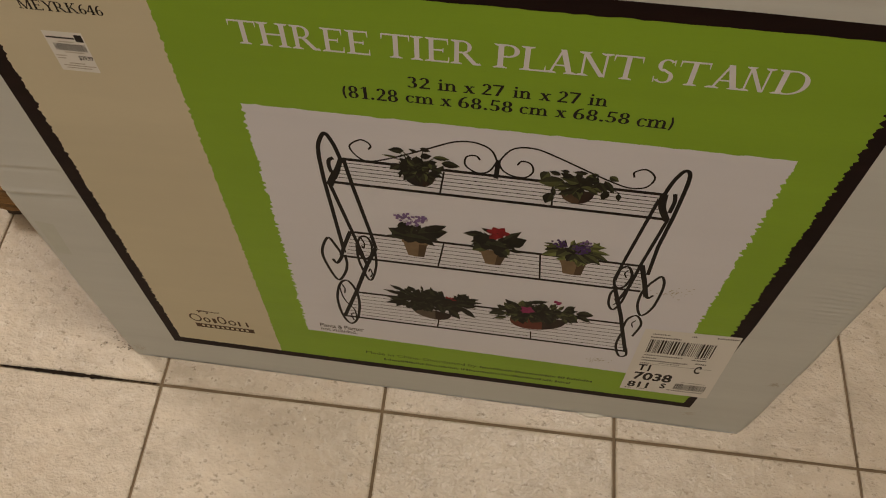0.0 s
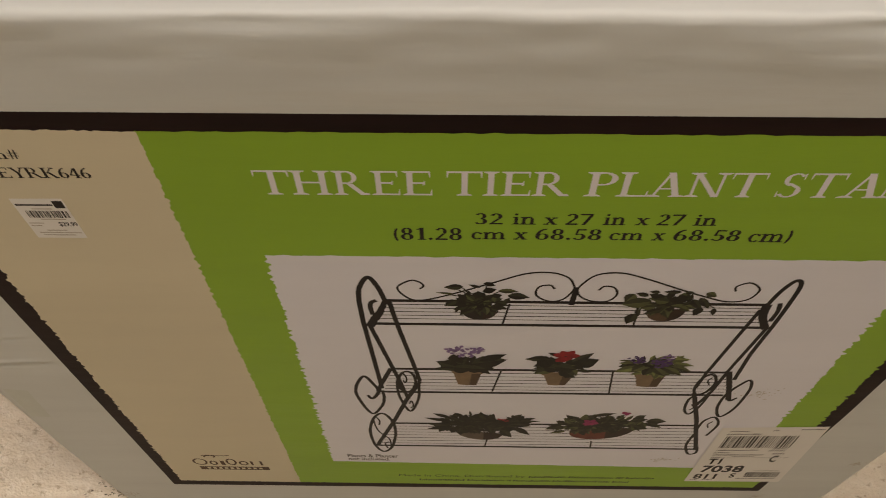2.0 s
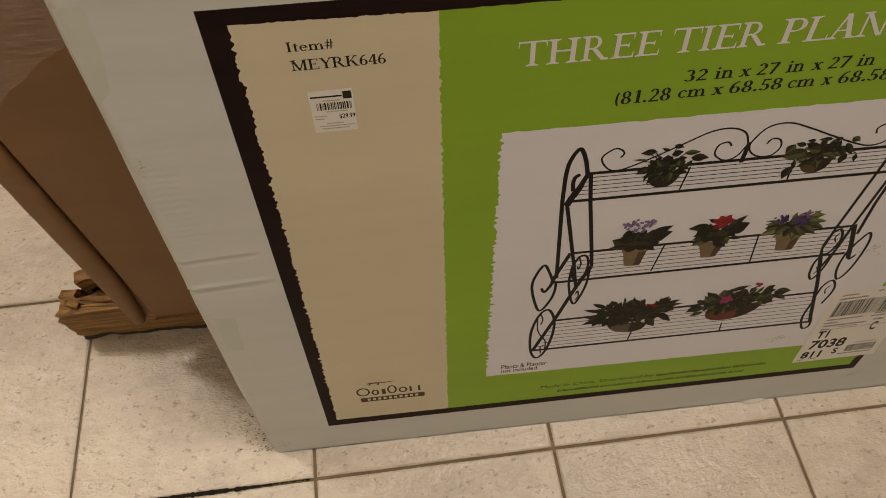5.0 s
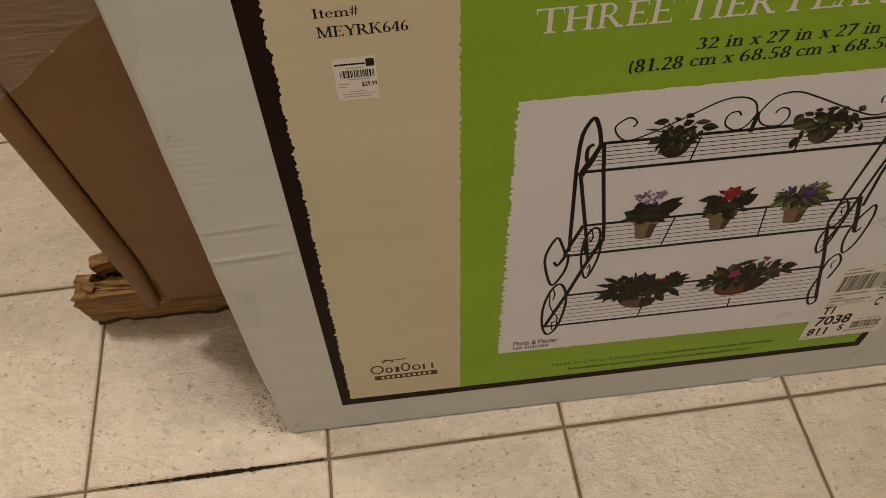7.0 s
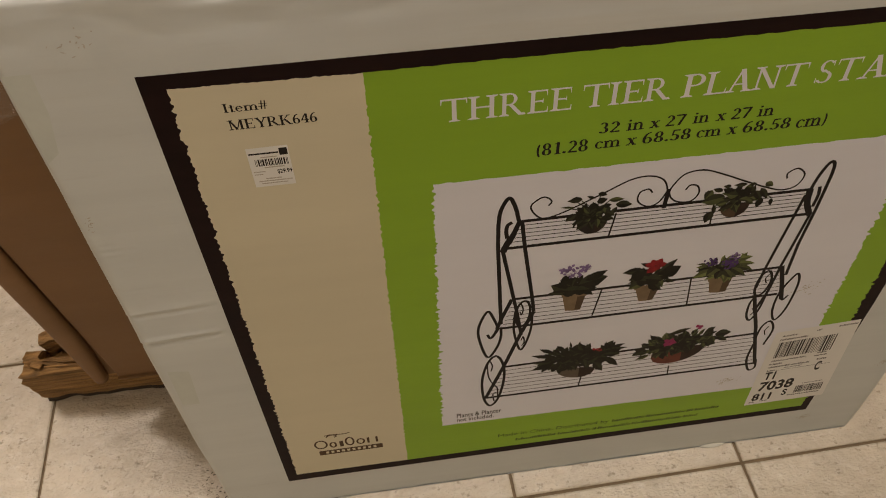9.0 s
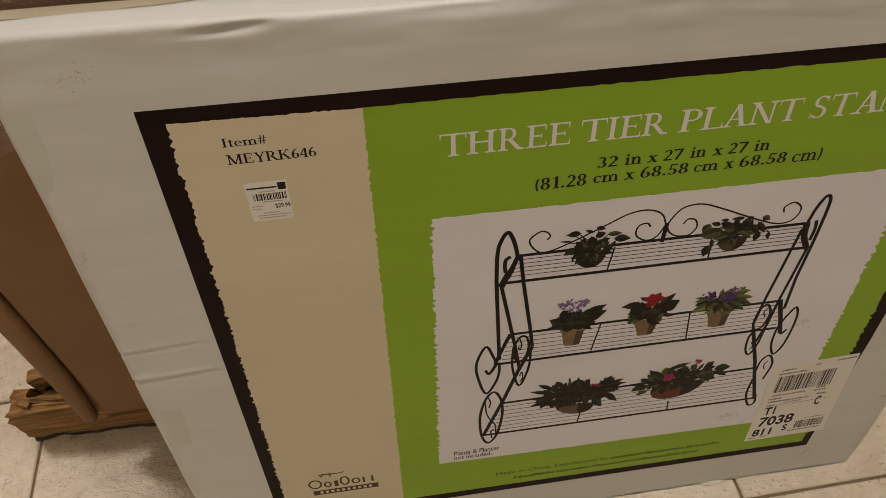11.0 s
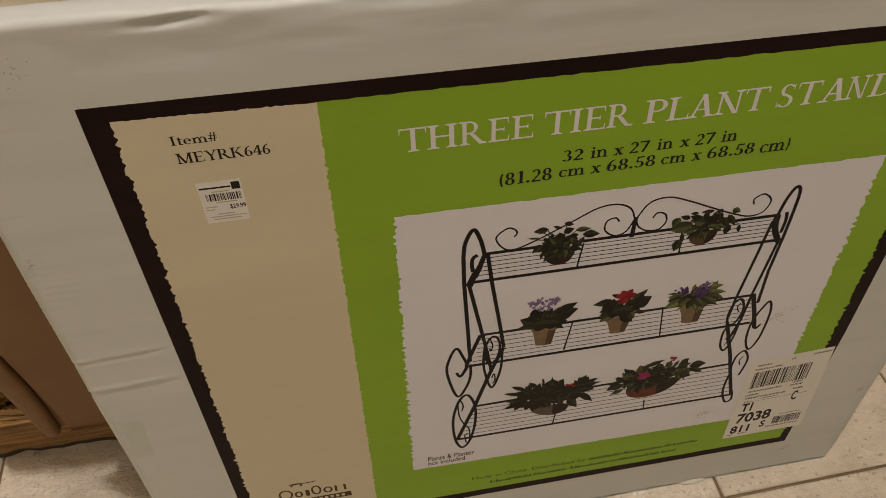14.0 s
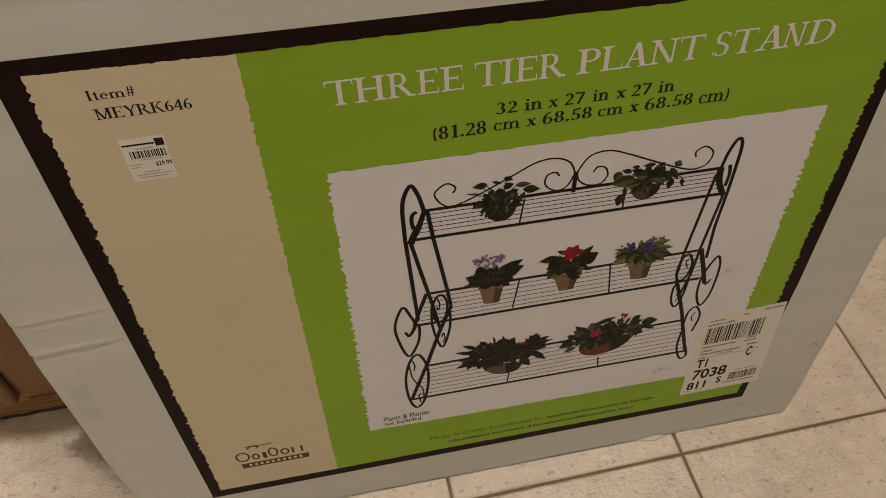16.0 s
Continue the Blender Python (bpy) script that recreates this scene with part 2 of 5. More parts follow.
def bulge(u, v):
    """Relief of the unprinted margins: creases, washboard wrinkles and a crushed top edge; depth into the box."""
    d = 0.0
    left = max(0.0, min(1.0, (0.075 - u) / 0.02))
    for cv, amp, wid in ((0.3905, 0.0012, 0.0022), (0.3508, 0.0022, 0.0025)):
        off = (v - cv - 0.06 * (u - 0.04)) / wid
        d += left * 0.7 * amp * (math.exp(-off * off) - 0.6 * math.exp(-(off - 2) ** 2))
    wash = max(0.0, min(1.0, (0.058 - u) / 0.03)) * max(0.0, 1 - abs(v - 0.47) / 0.11)
    d += wash * 0.00020 * math.sin(v * 940 + 3 * noise.noise((u * 30, v * 30, 0)))
    wash = max(0.0, min(1.0, (u - 0.75) / 0.03)) * max(0.0, 1 - abs(v - 0.33) / 0.16)
    d += wash * 0.00018 * math.sin(v * 900 + 3 * noise.noise((u * 30, v * 30, 2)))
    top = max(0.0, min(1.0, (v - 0.628) / 0.03))
    d += top * 0.0011 * noise.noise((u * 14, v * 30, 4)) + top * 0.0005 * noise.noise((u * 50, v * 90, 7))
    # a pressed-in dent below the top edge
    d += 0.0045 * math.exp(-((u - 0.155) / 0.020) ** 2 - ((v - 0.6695 - 0.08 * (u - 0.155)) / 0.0026) ** 2)
    d += 0.004 * math.exp(-((u - 0.62) / 0.050) ** 2 - ((v - 0.671) / 0.004) ** 2)
    d += 0.0025 * math.exp(-((u - 0.30) / 0.05) ** 2 - ((v - 0.672) / 0.004) ** 2)
    return d


def bow(u, v):
    """How far the board's sides belly out at a height."""
    belly = math.sin(math.pi * min(1.0, max(0.0, v) / 0.67) ** 0.6)
    return belly * (0.0045 * max(0.0, 1 - (BW - u) / 0.08) - 0.0057 * max(0.0, 1 - u / 0.075))


def shell():
    """One closed carton body: a cross-section swept along its width, with round fore-edges and an uneven top."""
    bm = bmesh.new()
    us = np.concatenate([np.linspace(0, 0.085, 30), np.linspace(0.085, 0.735, 90)[1:], np.linspace(0.735, BW, 26)[1:]])
    section = [(0.0, 0.0), (0.0007, 0.0)] + [(v, 0.0) for v in np.linspace(0.003, 0.06, 6)] + [(v, 0.0) for v in np.linspace(0.06, BH - 0.005, 300)[1:]]
    section += [(BH - 0.005 + 0.005 * math.sin(a), 0.005 - 0.005 * math.cos(a)) for a in np.linspace(0, math.pi / 2, 9)[1:]]
    section += [(BH, d) for d in np.linspace(0.005, BD - 0.003, 14)[1:]] + [(BH - 0.003, BD), (0.3, BD), (0.0, BD)]
    rows = []
    for u in us:
        row = []
        for v, d in section:
            y, z = d, v
            if d < 0.0055:
                y += bulge(u, v)
            if v > BH - 0.02:
                z += 0.0022 * noise.noise((u * 5, 0.3, d * 8)) + 0.0009 * noise.noise((u * 22, 1.3, d * 40)) - 0.0055 * u + 0.0022
            if v < 0.0005:
                z = d * TL + 0.0006 + (0.0042 * min(1.0, u / 0.02) + 0.0015 * (u / BW) ** 2) * (1 - d / BD) + 0.0010 * noise.noise((u * 18, 5, 0))
            edge = min(u, BW - u)
            x = u + bow(u, v) + (0.0012 * noise.noise((v * 14, u * 3, 9)) if edge < 0.002 else 0)
            if edge < 0.004 and d < 0.001:
                y += 0.0025 * (1 - edge / 0.004)
            row.append(bm.verts.new((x, y, z)))
        rows.append(row)
    for a, b in zip(rows, rows[1:]):
        for i in range(len(section)):
            j = (i + 1) % len(section)
            bm.faces.new((a[i], b[i], b[j], a[j]))
    bm.faces.new(rows[0])
    bm.faces.new(rows[-1][::-1])
    bmesh.ops.recalc_face_normals(bm, faces=bm.faces)
    return bm


body = part("body", shell(), M_WHITE, box, "scuffed white corrugated board with soft creases", smooth=True)
INK = 0.00006


def flat_poly(points, lift, holes=()):
    bm = bmesh.new()
    f = bm.faces.new([bm.verts.new((u, -lift * INK, v)) for u, v in points])
    bmesh.ops.triangulate(bm, faces=[f], ngon_method="EAR_CLIP")
    fix_out(bm)
    return bm


def fix_out(bm):
    for f in bm.faces:
        f.normal_update()
        if f.normal.y > 0:
            f.normal_flip()


def torn_panel(corners, amps, seed, lift, rows=380, cols=70):
    """A four-sided printed panel (corners from bottom left, anticlockwise) whose sides waver as torn paper does."""
    (bl, br, tr, tl) = corners

    def waver(side, k, length):
        x = k * length
        taper = min(1.0, 40 * k, 40 * (1 - k))
        return taper * amps[side] * (0.6 * noise.noise((x * 130, seed, side)) + 1.1 * noise.noise((x * 300, seed, side + 5)) + 0.4 * noise.noise((x * 35, seed, side + 9)))
    bm = bmesh.new()
    hi, wi = tl[1] - bl[1], br[0] - bl[0]
    grid = []
    for j in range(rows + 1):
        k = j / rows
        l, r = waver(3, k, hi), waver(1, k, hi)
        row = []
        for i in range(cols + 1):
            a = i / cols
            u = (bl[0] * (1 - k) + tl[0] * k + l) * (1 - a) + (br[0] * (1 - k) + tr[0] * k + r) * a
            v = (bl[1] * (1 - a) + br[1] * a + waver(0, a, wi)) * (1 - k) + (tl[1] * (1 - a) + tr[1] * a + waver(2, a, wi)) * k
            row.append(bm.verts.new((u, -lift * INK, v)))
        grid.append(row)
    for p, q in zip(grid, grid[1:]):
        for i in range(cols):
            bm.faces.new((p[i], p[i + 1], q[i + 1], q[i]))
    return bm


border = part("black_border", flat_poly([(0.0757, 0.0607), (0.7400, 0.0625), (0.7440, 0.2700), (0.7425, 0.4100), (0.7360, 0.6165), (0.6206, 0.6187), (0.3400, 0.6198), (0.0822, 0.6208)], 1), M_BLACK, box, "printed black border")
green = part("green_panel", torn_panel([(0.2200, 0.0735), (0.7300, 0.0735), (0.7262, 0.6062), (0.2300, 0.6078)], [0.0006, 0.0042, 0.0010, 0.0], 11, 2), M_GREEN, box, "lime green printed panel with torn-look edges")
cream = part("cream_panel", torn_panel([(0.0878, 0.0745), (0.2232, 0.0738), (0.2312, 0.6075), (0.0995, 0.6096)], [0.0006, 0.0019, 0.0009, 0.0030], 23, 3), M_CREAM, box, "pale cream printed panel with torn-look edges")
photo = part("photo_panel", torn_panel([(0.2690, 0.1410), (0.6930, 0.1330), (0.6900, 0.5012), (0.2748, 0.5026)], [0.0008, 0.0042, 0.0010, 0.0040], 37, 3), M_PHOTO, box, "white printed picture panel with torn-look edges")


# ---- lettering ----
def text_bm(body_text, u0, u1, v0, v1, lift, weight=0.0, shear=0.0):
    """Text in the built-in font, fitted to a rectangle of the box's face."""
    cu = bpy.data.curves.new("lettering", "FONT")
    cu.body, cu.size, cu.offset, cu.resolution_u, cu.shear = body_text, 1.0, weight, 3, shear
    ob = new("lettering", cu)
    bpy.context.view_layer.update()
    me = bpy.data.meshes.new_from_object(ob.evaluated_get(bpy.context.evaluated_depsgraph_get()))
    bpy.data.objects.remove(ob)
    bpy.data.curves.remove(cu)
    bm = bmesh.new()
    bm.from_mesh(me)
    bpy.data.meshes.remove(me)
    xs, ys = [v.co.x for v in bm.verts], [v.co.y for v in bm.verts]
    ax, bx, ay, by = min(xs), max(xs), min(ys), max(ys)
    for v in bm.verts:
        v.co = Vector((u0 + (v.co.x - ax) / (bx - ax) * (u1 - u0), -lift * INK, v0 + (v.co.y - ay) / (by - ay) * (v1 - v0)))
    fix_out(bm)
    return bm


def quad(bm, pts, lift=0, mat=0):
    f = bm.faces.new([bm.verts.new((u, -lift * INK, v)) for u, v in pts])
    f.material_index = mat
    f.normal_update()
    if f.normal.y > 0:
        f.normal_flip()
    return f


def rect(bm, u0, v0, u1, v1, lift=0, mat=0):
    return quad(bm, [(u0, v0), (u1, v0), (u1, v1), (u0, v1)], lift, mat)


# Roman capitals built from stems, hairlines, serifs and bowls in a cell one high
class Glyphs:
    def __init__(self, bm, u, v, h, lift, slant=0.0):
        self.bm, self.u, self.v, self.h, self.lift, self.slant, self.n = bm, u, v, h, lift, slant, 0

    def p(self, x, y):
        return (self.u + (x + self.slant * y) * self.h, self.v + y * self.h)

    def q(self, *pts):
        self.n += 1
        quad(self.bm, [self.p(*a) for a in pts], self.lift + (self.n % 7) * 0.06)

    def stem(self, x, y0=0.0, y1=1.0, w=0.15, foot=True, head=True):
        self.q((x, y0), (x + w, y0), (x + w, y1), (x, y1))
        if foot:
            self.serif(x + w / 2, y0, 1)
        if head:
            self.serif(x + w / 2, y1, -1)

    def serif(self, x, y, up, half=0.19):
        self.q((x - half, y), (x + half, y), (x + half, y + 0.035 * up), (x + 0.08, y + 0.09 * up), (x - 0.08, y + 0.09 * up), (x - half, y + 0.035 * up))

    def bar(self, x0, x1, y, t=0.07):
        self.q((x0, y), (x1, y), (x1, y + t), (x0, y + t))

    def tip(self, x, y, up, s=1):
        self.q((x, y), (x + 0.05 * s, y), (x + 0.02 * s, y + 0.2 * up), (x, y + 0.2 * up))

    def diag(self, x0, y0, x1, y1, w):
        self.q((x0, y0), (x0 + w, y0), (x1 + w, y1), (x1, y1))

    def bowl(self, cx, cy, rx, ry, a0, a1, thick, thin=0.05, n=14):
        for i in range(n):
            ring = []
            for k in (i / n, (i + 1) / n):
                a = radians(a0 + (a1 - a0) * k)
                w = thin + (thick - thin) * abs(math.cos(a)) ** 1.5
                ring.append(((cx + rx * math.cos(a), cy + ry * math.sin(a)), (cx + (rx - w) * math.cos(a), cy + (ry - min(w, 0.075)) * math.sin(a))))
            self.q(ring[0][0], ring[1][0], ring[1][1], ring[0][1])

    def draw(self, c):
        if c == "T":
            self.stem(0.36, head=False)
            self.bar(0.0, 0.86, 0.93)
            self.tip(0.0, 0.95, -1)
            self.tip(0.86, 0.95, -1, -1)
            return 0.90
        if c == "H":
            self.stem(0.10)
            self.stem(0.68)
            self.bar(0.2, 0.7, 0.48)
            return 1.0
        if c == "I":
            self.stem(0.12)
            return 0.46
        if c == "E":
            self.stem(0.10)
            self.bar(0.2, 0.70, 0.93)
            self.bar(0.2, 0.56, 0.48)
            self.bar(0.2, 0.74, 0.0)
            self.tip(0.70, 0.95, -1, -1)
            self.tip(0.74, 0.05, 1, -1)
            self.tip(0.56, 0.43, 0.9, -1)
            return 0.84
        if c == "L":
            self.stem(0.10)
            self.bar(0.2, 0.72, 0.0)
            self.tip(0.72, 0.05, 1, -1)
            return 0.80
        if c in "PR":
            self.stem(0.10)
            self.bowl(0.34, 0.73, 0.32, 0.27, -90, 90, 0.14)
            self.bar(0.2, 0.36, 0.93)
            self.bar(0.2, 0.36, 0.46)
            if c == "P":
                return 0.74
            self.diag(0.72, 0.0, 0.34, 0.48, 0.18)
            self.serif(0.86, 0.0, 1, 0.12)
            return 0.96
        if c == "A":
            self.diag(0.62, 0.0, 0.36, 1.02, 0.17)
            self.diag(0.10, 0.0, 0.40, 1.0, 0.07)
            self.bar(0.24, 0.68, 0.32, 0.06)
            self.serif(0.13, 0.0, 1)
            self.serif(0.72, 0.0, 1)
            return 0.94
        if c == "N":
            self.stem(0.12, w=0.075)
            self.stem(0.80, w=0.075, foot=False)
            self.diag(0.70, 0.0, 0.06, 1.0, 0.17)
            return 1.06
        if c == "S":
            self.bowl(0.33, 0.735, 0.26, 0.27, 35, 255, 0.13)
            self.bowl(0.31, 0.265, 0.29, 0.27, -150, 75, 0.14)
            self.diag(0.42, 0.40, 0.16, 0.60, 0.14)
            self.tip(0.56, 0.98, -1.2, -1)
            self.tip(0.02, 0.02, 1.2)
            return 0.70
        if c == "D":
            self.stem(0.10)
            self.bowl(0.38, 0.5, 0.50, 0.5, -90, 90, 0.15)
            self.bar(0.2, 0.40, 0.94, 0.06)
            self.bar(0.2, 0.40, 0.0, 0.06)
            return 0.98
        if c == "M":
            self.stem(0.14, w=0.07)
            self.stem(0.92, w=0.15)
            self.diag(0.54, 0.0, 0.10, 1.0, 0.15)
            self.diag(0.56, 0.0, 0.93, 1.0, 0.07)
            return 1.24
        if c == "Y":
            self.stem(0.36, 0.0, 0.48, head=False)
            self.diag(0.36, 0.45, 0.06, 1.0, 0.16)
            self.diag(0.43, 0.45, 0.72, 1.0, 0.07)
            self.serif(0.13, 1.0, -1, 0.15)
            self.serif(0.75, 1.0, -1, 0.13)
            return 0.88
        if c == "K":
            self.stem(0.10)
            self.diag(0.25, 0.45, 0.68, 1.0, 0.07)
            self.diag(0.72, 0.0, 0.34, 0.55, 0.17)
            self.serif(0.82, 0.0, 1, 0.15)
            self.serif(0.71, 1.0, -1, 0.13)
            return 0.98
        if c == "i":
            self.stem(0.10, 0.0, 0.62, 0.13, head=False)
            self.q((0.02, 0.55), (0.1, 0.55), (0.1, 0.62), (0.02, 0.60))
            self.bowl(0.165, 0.82, 0.08, 0.08, 0, 360, 0.08, 0.075, 8)
            return 0.38
        if c in "nm":
            self.stem(0.10, 0.0, 0.62, 0.13, head=False)
            self.q((0.02, 0.55), (0.1, 0.55), (0.1, 0.62), (0.02, 0.60))
            for k in range(2 if c == "m" else 1):
                x = 0.10 + 0.40 * k
                self.bowl(x + 0.30, 0.36, 0.23, 0.28, 0, 150, 0.13, 0.07, 10)
                self.stem(x + 0.40, 0.0, 0.38, 0.13, head=False)
            return 0.76 if c == "n" else 1.16
        if c == "x":
            self.diag(0.40, 0.0, 0.04, 0.62, 0.16)
            self.diag(0.06, 0.0, 0.44, 0.62, 0.06)
            for a, b, u in ((0.08, 0, 1), (0.50, 0, 1), (0.12, 0.62, -1), (0.48, 0.62, -1)):
                self.serif(a, b, u, 0.11)
            return 0.64
        if c == "c":
            self.bowl(0.32, 0.31, 0.28, 0.32, 50, 315, 0.13, 0.06)
            self.q((0.42, 0.50), (0.52, 0.44), (0.54, 0.56), (0.46, 0.60))
            return 0.60
        if c == "e":
            self.bowl(0.32, 0.31, 0.28, 0.32, 0, 315, 0.13, 0.06)
            self.bar(0.12, 0.58, 0.32, 0.055)
            return 0.66
        if c == "t":
            self.stem(0.14, 0.0, 0.82, 0.13, foot=False, head=False)
            self.bar(0.02, 0.42, 0.56, 0.06)
            self.bar(0.16, 0.42, 0.0, 0.07)
            return 0.46
        if c == "#":
            self.diag(0.16, 0.0, 0.26, 0.98, 0.07)
            self.diag(0.42, 0.0, 0.52, 0.98, 0.07)
            self.bar(0.06, 0.68, 0.60)
            self.bar(0.02, 0.64, 0.30)
            return 0.74
        if c == ".":
            self.bowl(0.13, 0.09, 0.09, 0.09, 0, 360, 0.09, 0.075, 8)
            return 0.32
        if c == "(":
            self.bowl(0.42, 0.40, 0.34, 0.66, 130, 230, 0.10, 0.06)
            return 0.36
        if c == ")":
            self.bowl(-0.06, 0.40, 0.34, 0.66, 50, -50, 0.10, 0.06)
            return 0.34
        if c == "1":
            self.stem(0.22, 0.0, 0.95, head=False)
            self.diag(0.24, 0.93, 0.06, 0.80, 0.08)
            return 0.56
        if c == "2":
            self.bowl(0.28, 0.68, 0.24, 0.27, 160, -40, 0.14, 0.07)
            self.diag(0.04, 0.06, 0.36, 0.52, 0.10)
            self.bar(0.04, 0.56, 0.0, 0.12)
            return 0.62
        if c == "3":
            self.bowl(0.26, 0.71, 0.22, 0.25, 150, -80, 0.13, 0.07)
            self.bowl(0.26, 0.26, 0.27, 0.26, 85, -150, 0.15, 0.07)
            return 0.62
        if c == "4":
            self.stem(0.36, 0.0, 0.95, 0.14, head=False)
            self.bar(0.0, 0.60, 0.26, 0.08)
            self.diag(0.0, 0.28, 0.34, 0.93, 0.08)
            return 0.66
        if c == "5":
            self.bar(0.14, 0.52, 0.84, 0.11)
            self.diag(0.09, 0.48, 0.13, 0.90, 0.07)
            self.bowl(0.25, 0.28, 0.28, 0.28, 130, -150, 0.15, 0.07)
            return 0.62
        if c == "6":
            self.bowl(0.31, 0.27, 0.27, 0.28, 0, 360, 0.14, 0.06, 18)
            self.bowl(0.50, 0.30, 0.47, 0.68, 95, 180, 0.14, 0.08)
            return 0.66
        if c == "7":
            self.bar(0.02, 0.58, 0.83, 0.12)
            self.diag(0.16, 0.0, 0.46, 0.85, 0.13)
            return 0.62
        if c == "8":
            self.bowl(0.30, 0.70, 0.23, 0.25, 0, 360, 0.13, 0.06, 18)
            self.bowl(0.30, 0.24, 0.27, 0.25, 0, 360, 0.15, 0.06, 18)
            return 0.66
        return 0.34


def roman(words, u0, u1, v0, v1, lift, slant=0.0, bold=0.0):
    """Words in roman letters fitted to a rectangle; bold thickens the strokes sideways, in metres."""
    bm = bmesh.new()
    g = Glyphs(bm, 0.0, v0, v1 - v0, lift, slant)
    for c in words:
        g.u += g.draw(c) * g.h
    xs, zs = [v.co.x for v in bm.verts], [v.co.z for v in bm.verts]
    a, b, c, d = min(xs), max(xs), min(zs), max(zs)
    for v in bm.verts:
        v.co.x = u0 + (v.co.x - a) / (b - a) * (u1 - u0)
        v.co.z = v0 + (v.co.z - c) / (d - c) * (v1 - v0)
    if bold:
        twin = bmesh.ops.duplicate(bm, geom=bm.faces[:])["geom"]
        for v in twin:
            if isinstance(v, bmesh.types.BMVert):
                v.co.x += bold
                v.co.y -= 0.000004
    return bm


def set_line(pieces, v0, v1, lift, bold=0.0):
    """A line of roman lettering whose pieces each have their own span."""
    whole = bmesh.new()
    for words, a, b in pieces:
        top = v1 if words not in ("x", "cm") else v0 + 0.66 * (v1 - v0)
        drop = 0.0022 if "(" in words or ")" in words else 0.0
        bm = roman(words, a, b, v0 - drop, top, lift, bold=bold)
        me = bpy.data.meshes.new("piece")
        bm.to_mesh(me)
        bm.free()
        whole.from_mesh(me)
        bpy.data.meshes.remove(me)
    return whole


TITLE = (("THREE", ((0.2836, 0.3032), (0.3035, 0.3258), (0.3269, 0.3468), (0.3481, 0.3637), (0.3652, 0.3816))),
         ("TIER", ((0.3897, 0.4091), (0.4097, 0.4182), (0.4196, 0.4360), (0.4370, 0.4577))),
         ("PLANT", ((0.4657, 0.4829), (0.4836, 0.5010), (0.4996, 0.5217), (0.5212, 0.5436), (0.5442, 0.5630))),
         ("STAND", ((0.5715, 0.5840), (0.5863, 0.6054), (0.6056, 0.6290), (0.6272, 0.6456), (0.6476, 0.6690))))
for word, spans in TITLE:
    part("title_word", set_line([(c, a, b) for c, (a, b) in zip(word, spans)], 0.5602, 0.5797, 4), M_LETTER, green, "white roman capitals")
part("size_line", set_line((("32", 0.4058, 0.4221), ("in", 0.4277, 0.4416), ("x", 0.4463, 0.4541), ("27", 0.4593, 0.4744), ("in", 0.4809, 0.4941), ("x", 0.4998, 0.5074), ("27", 0.5125, 0.5275), ("in", 0.5335, 0.5470)),
                           0.5350, 0.5450, 4, bold=0.00040), M_TEXT, green, "black serif lettering")
part("size_line", set_line((("(81.28", 0.3576, 0.3983), ("cm", 0.4044, 0.4250), ("x", 0.4298, 0.4377), ("68.58", 0.4428, 0.4818), ("cm", 0.4872, 0.5075), ("x", 0.5127, 0.5201), ("68.58", 0.5254, 0.5646), ("cm)", 0.5703, 0.5949)),
                           0.5206, 0.5312, 4, bold=0.00040), M_TEXT, green, "black serif lettering")
part("item_line", roman("Item#", 0.1318, 0.1622, 0.5872, 0.5944, 4, bold=0.00022), M_TEXT, cream, "black serif lettering")
part("item_code", roman("MEYRK646", 0.1320, 0.1945, 0.5726, 0.5808, 4, bold=0.00022), M_TEXT, cream, "black serif lettering")
part("note_line", text_bm("Plants & Planter", 0.2862, 0.3385, 0.1535, 0.1622, 4, 0.01), M_TEXT, photo, "small black lettering")
part("note_line", text_bm("not included.", 0.2862, 0.3295, 0.1450, 0.1528, 4, 0.01), M_TEXT, photo, "small black lettering")
part("imprint_line", text_bm("Made in China. Distributed by", 0.3360, 0.4735, 0.0955, 0.1045, 4, 0.0), M_IMPRINT, green, "small dark lettering")


def word_bars(spans, v0, v1, lift=4):
    """Unreadable words: runs of small upright marks, one for each letter."""
    bm = bmesh.new()
    rnd = random.Random(int(v0 * 1e5))
    for a, b in spans:
        u = a
        while u < b:
            w = rnd.choice((0.0012, 0.0018, 0.0022))
            up = rnd.choice((0.0, 0.0, 0.0014, 0.0020)) if u > a else 0.0020
            quad(bm, [(u, v0 - 0.0010), (u + w, v0 - 0.0010), (u + w + 0.0006, v1 + up), (u + 0.0006, v1 + up)], lift)
            u += w + 0.0009
    return bm


tagged(part("imprint_line", word_bars(((0.4775, 0.5180), (0.5205, 0.5690), (0.5725, 0.5810), (0.5830, 0.6130)), 0.0985, 0.1011), M_IMPRINT, green, "small dark printed bars"), kind="stuff")
tagged(part("imprint_line", word_bars(((0.3575, 0.4080), (0.4105, 0.4235), (0.4265, 0.4520), (0.4545, 0.4585), (0.4610, 0.5020), (0.5045, 0.5530), (0.5555, 0.5680), (0.5705, 0.5890)), 0.0858, 0.0884), M_IMPRINT, green, "small dark printed bars"), kind="stuff")


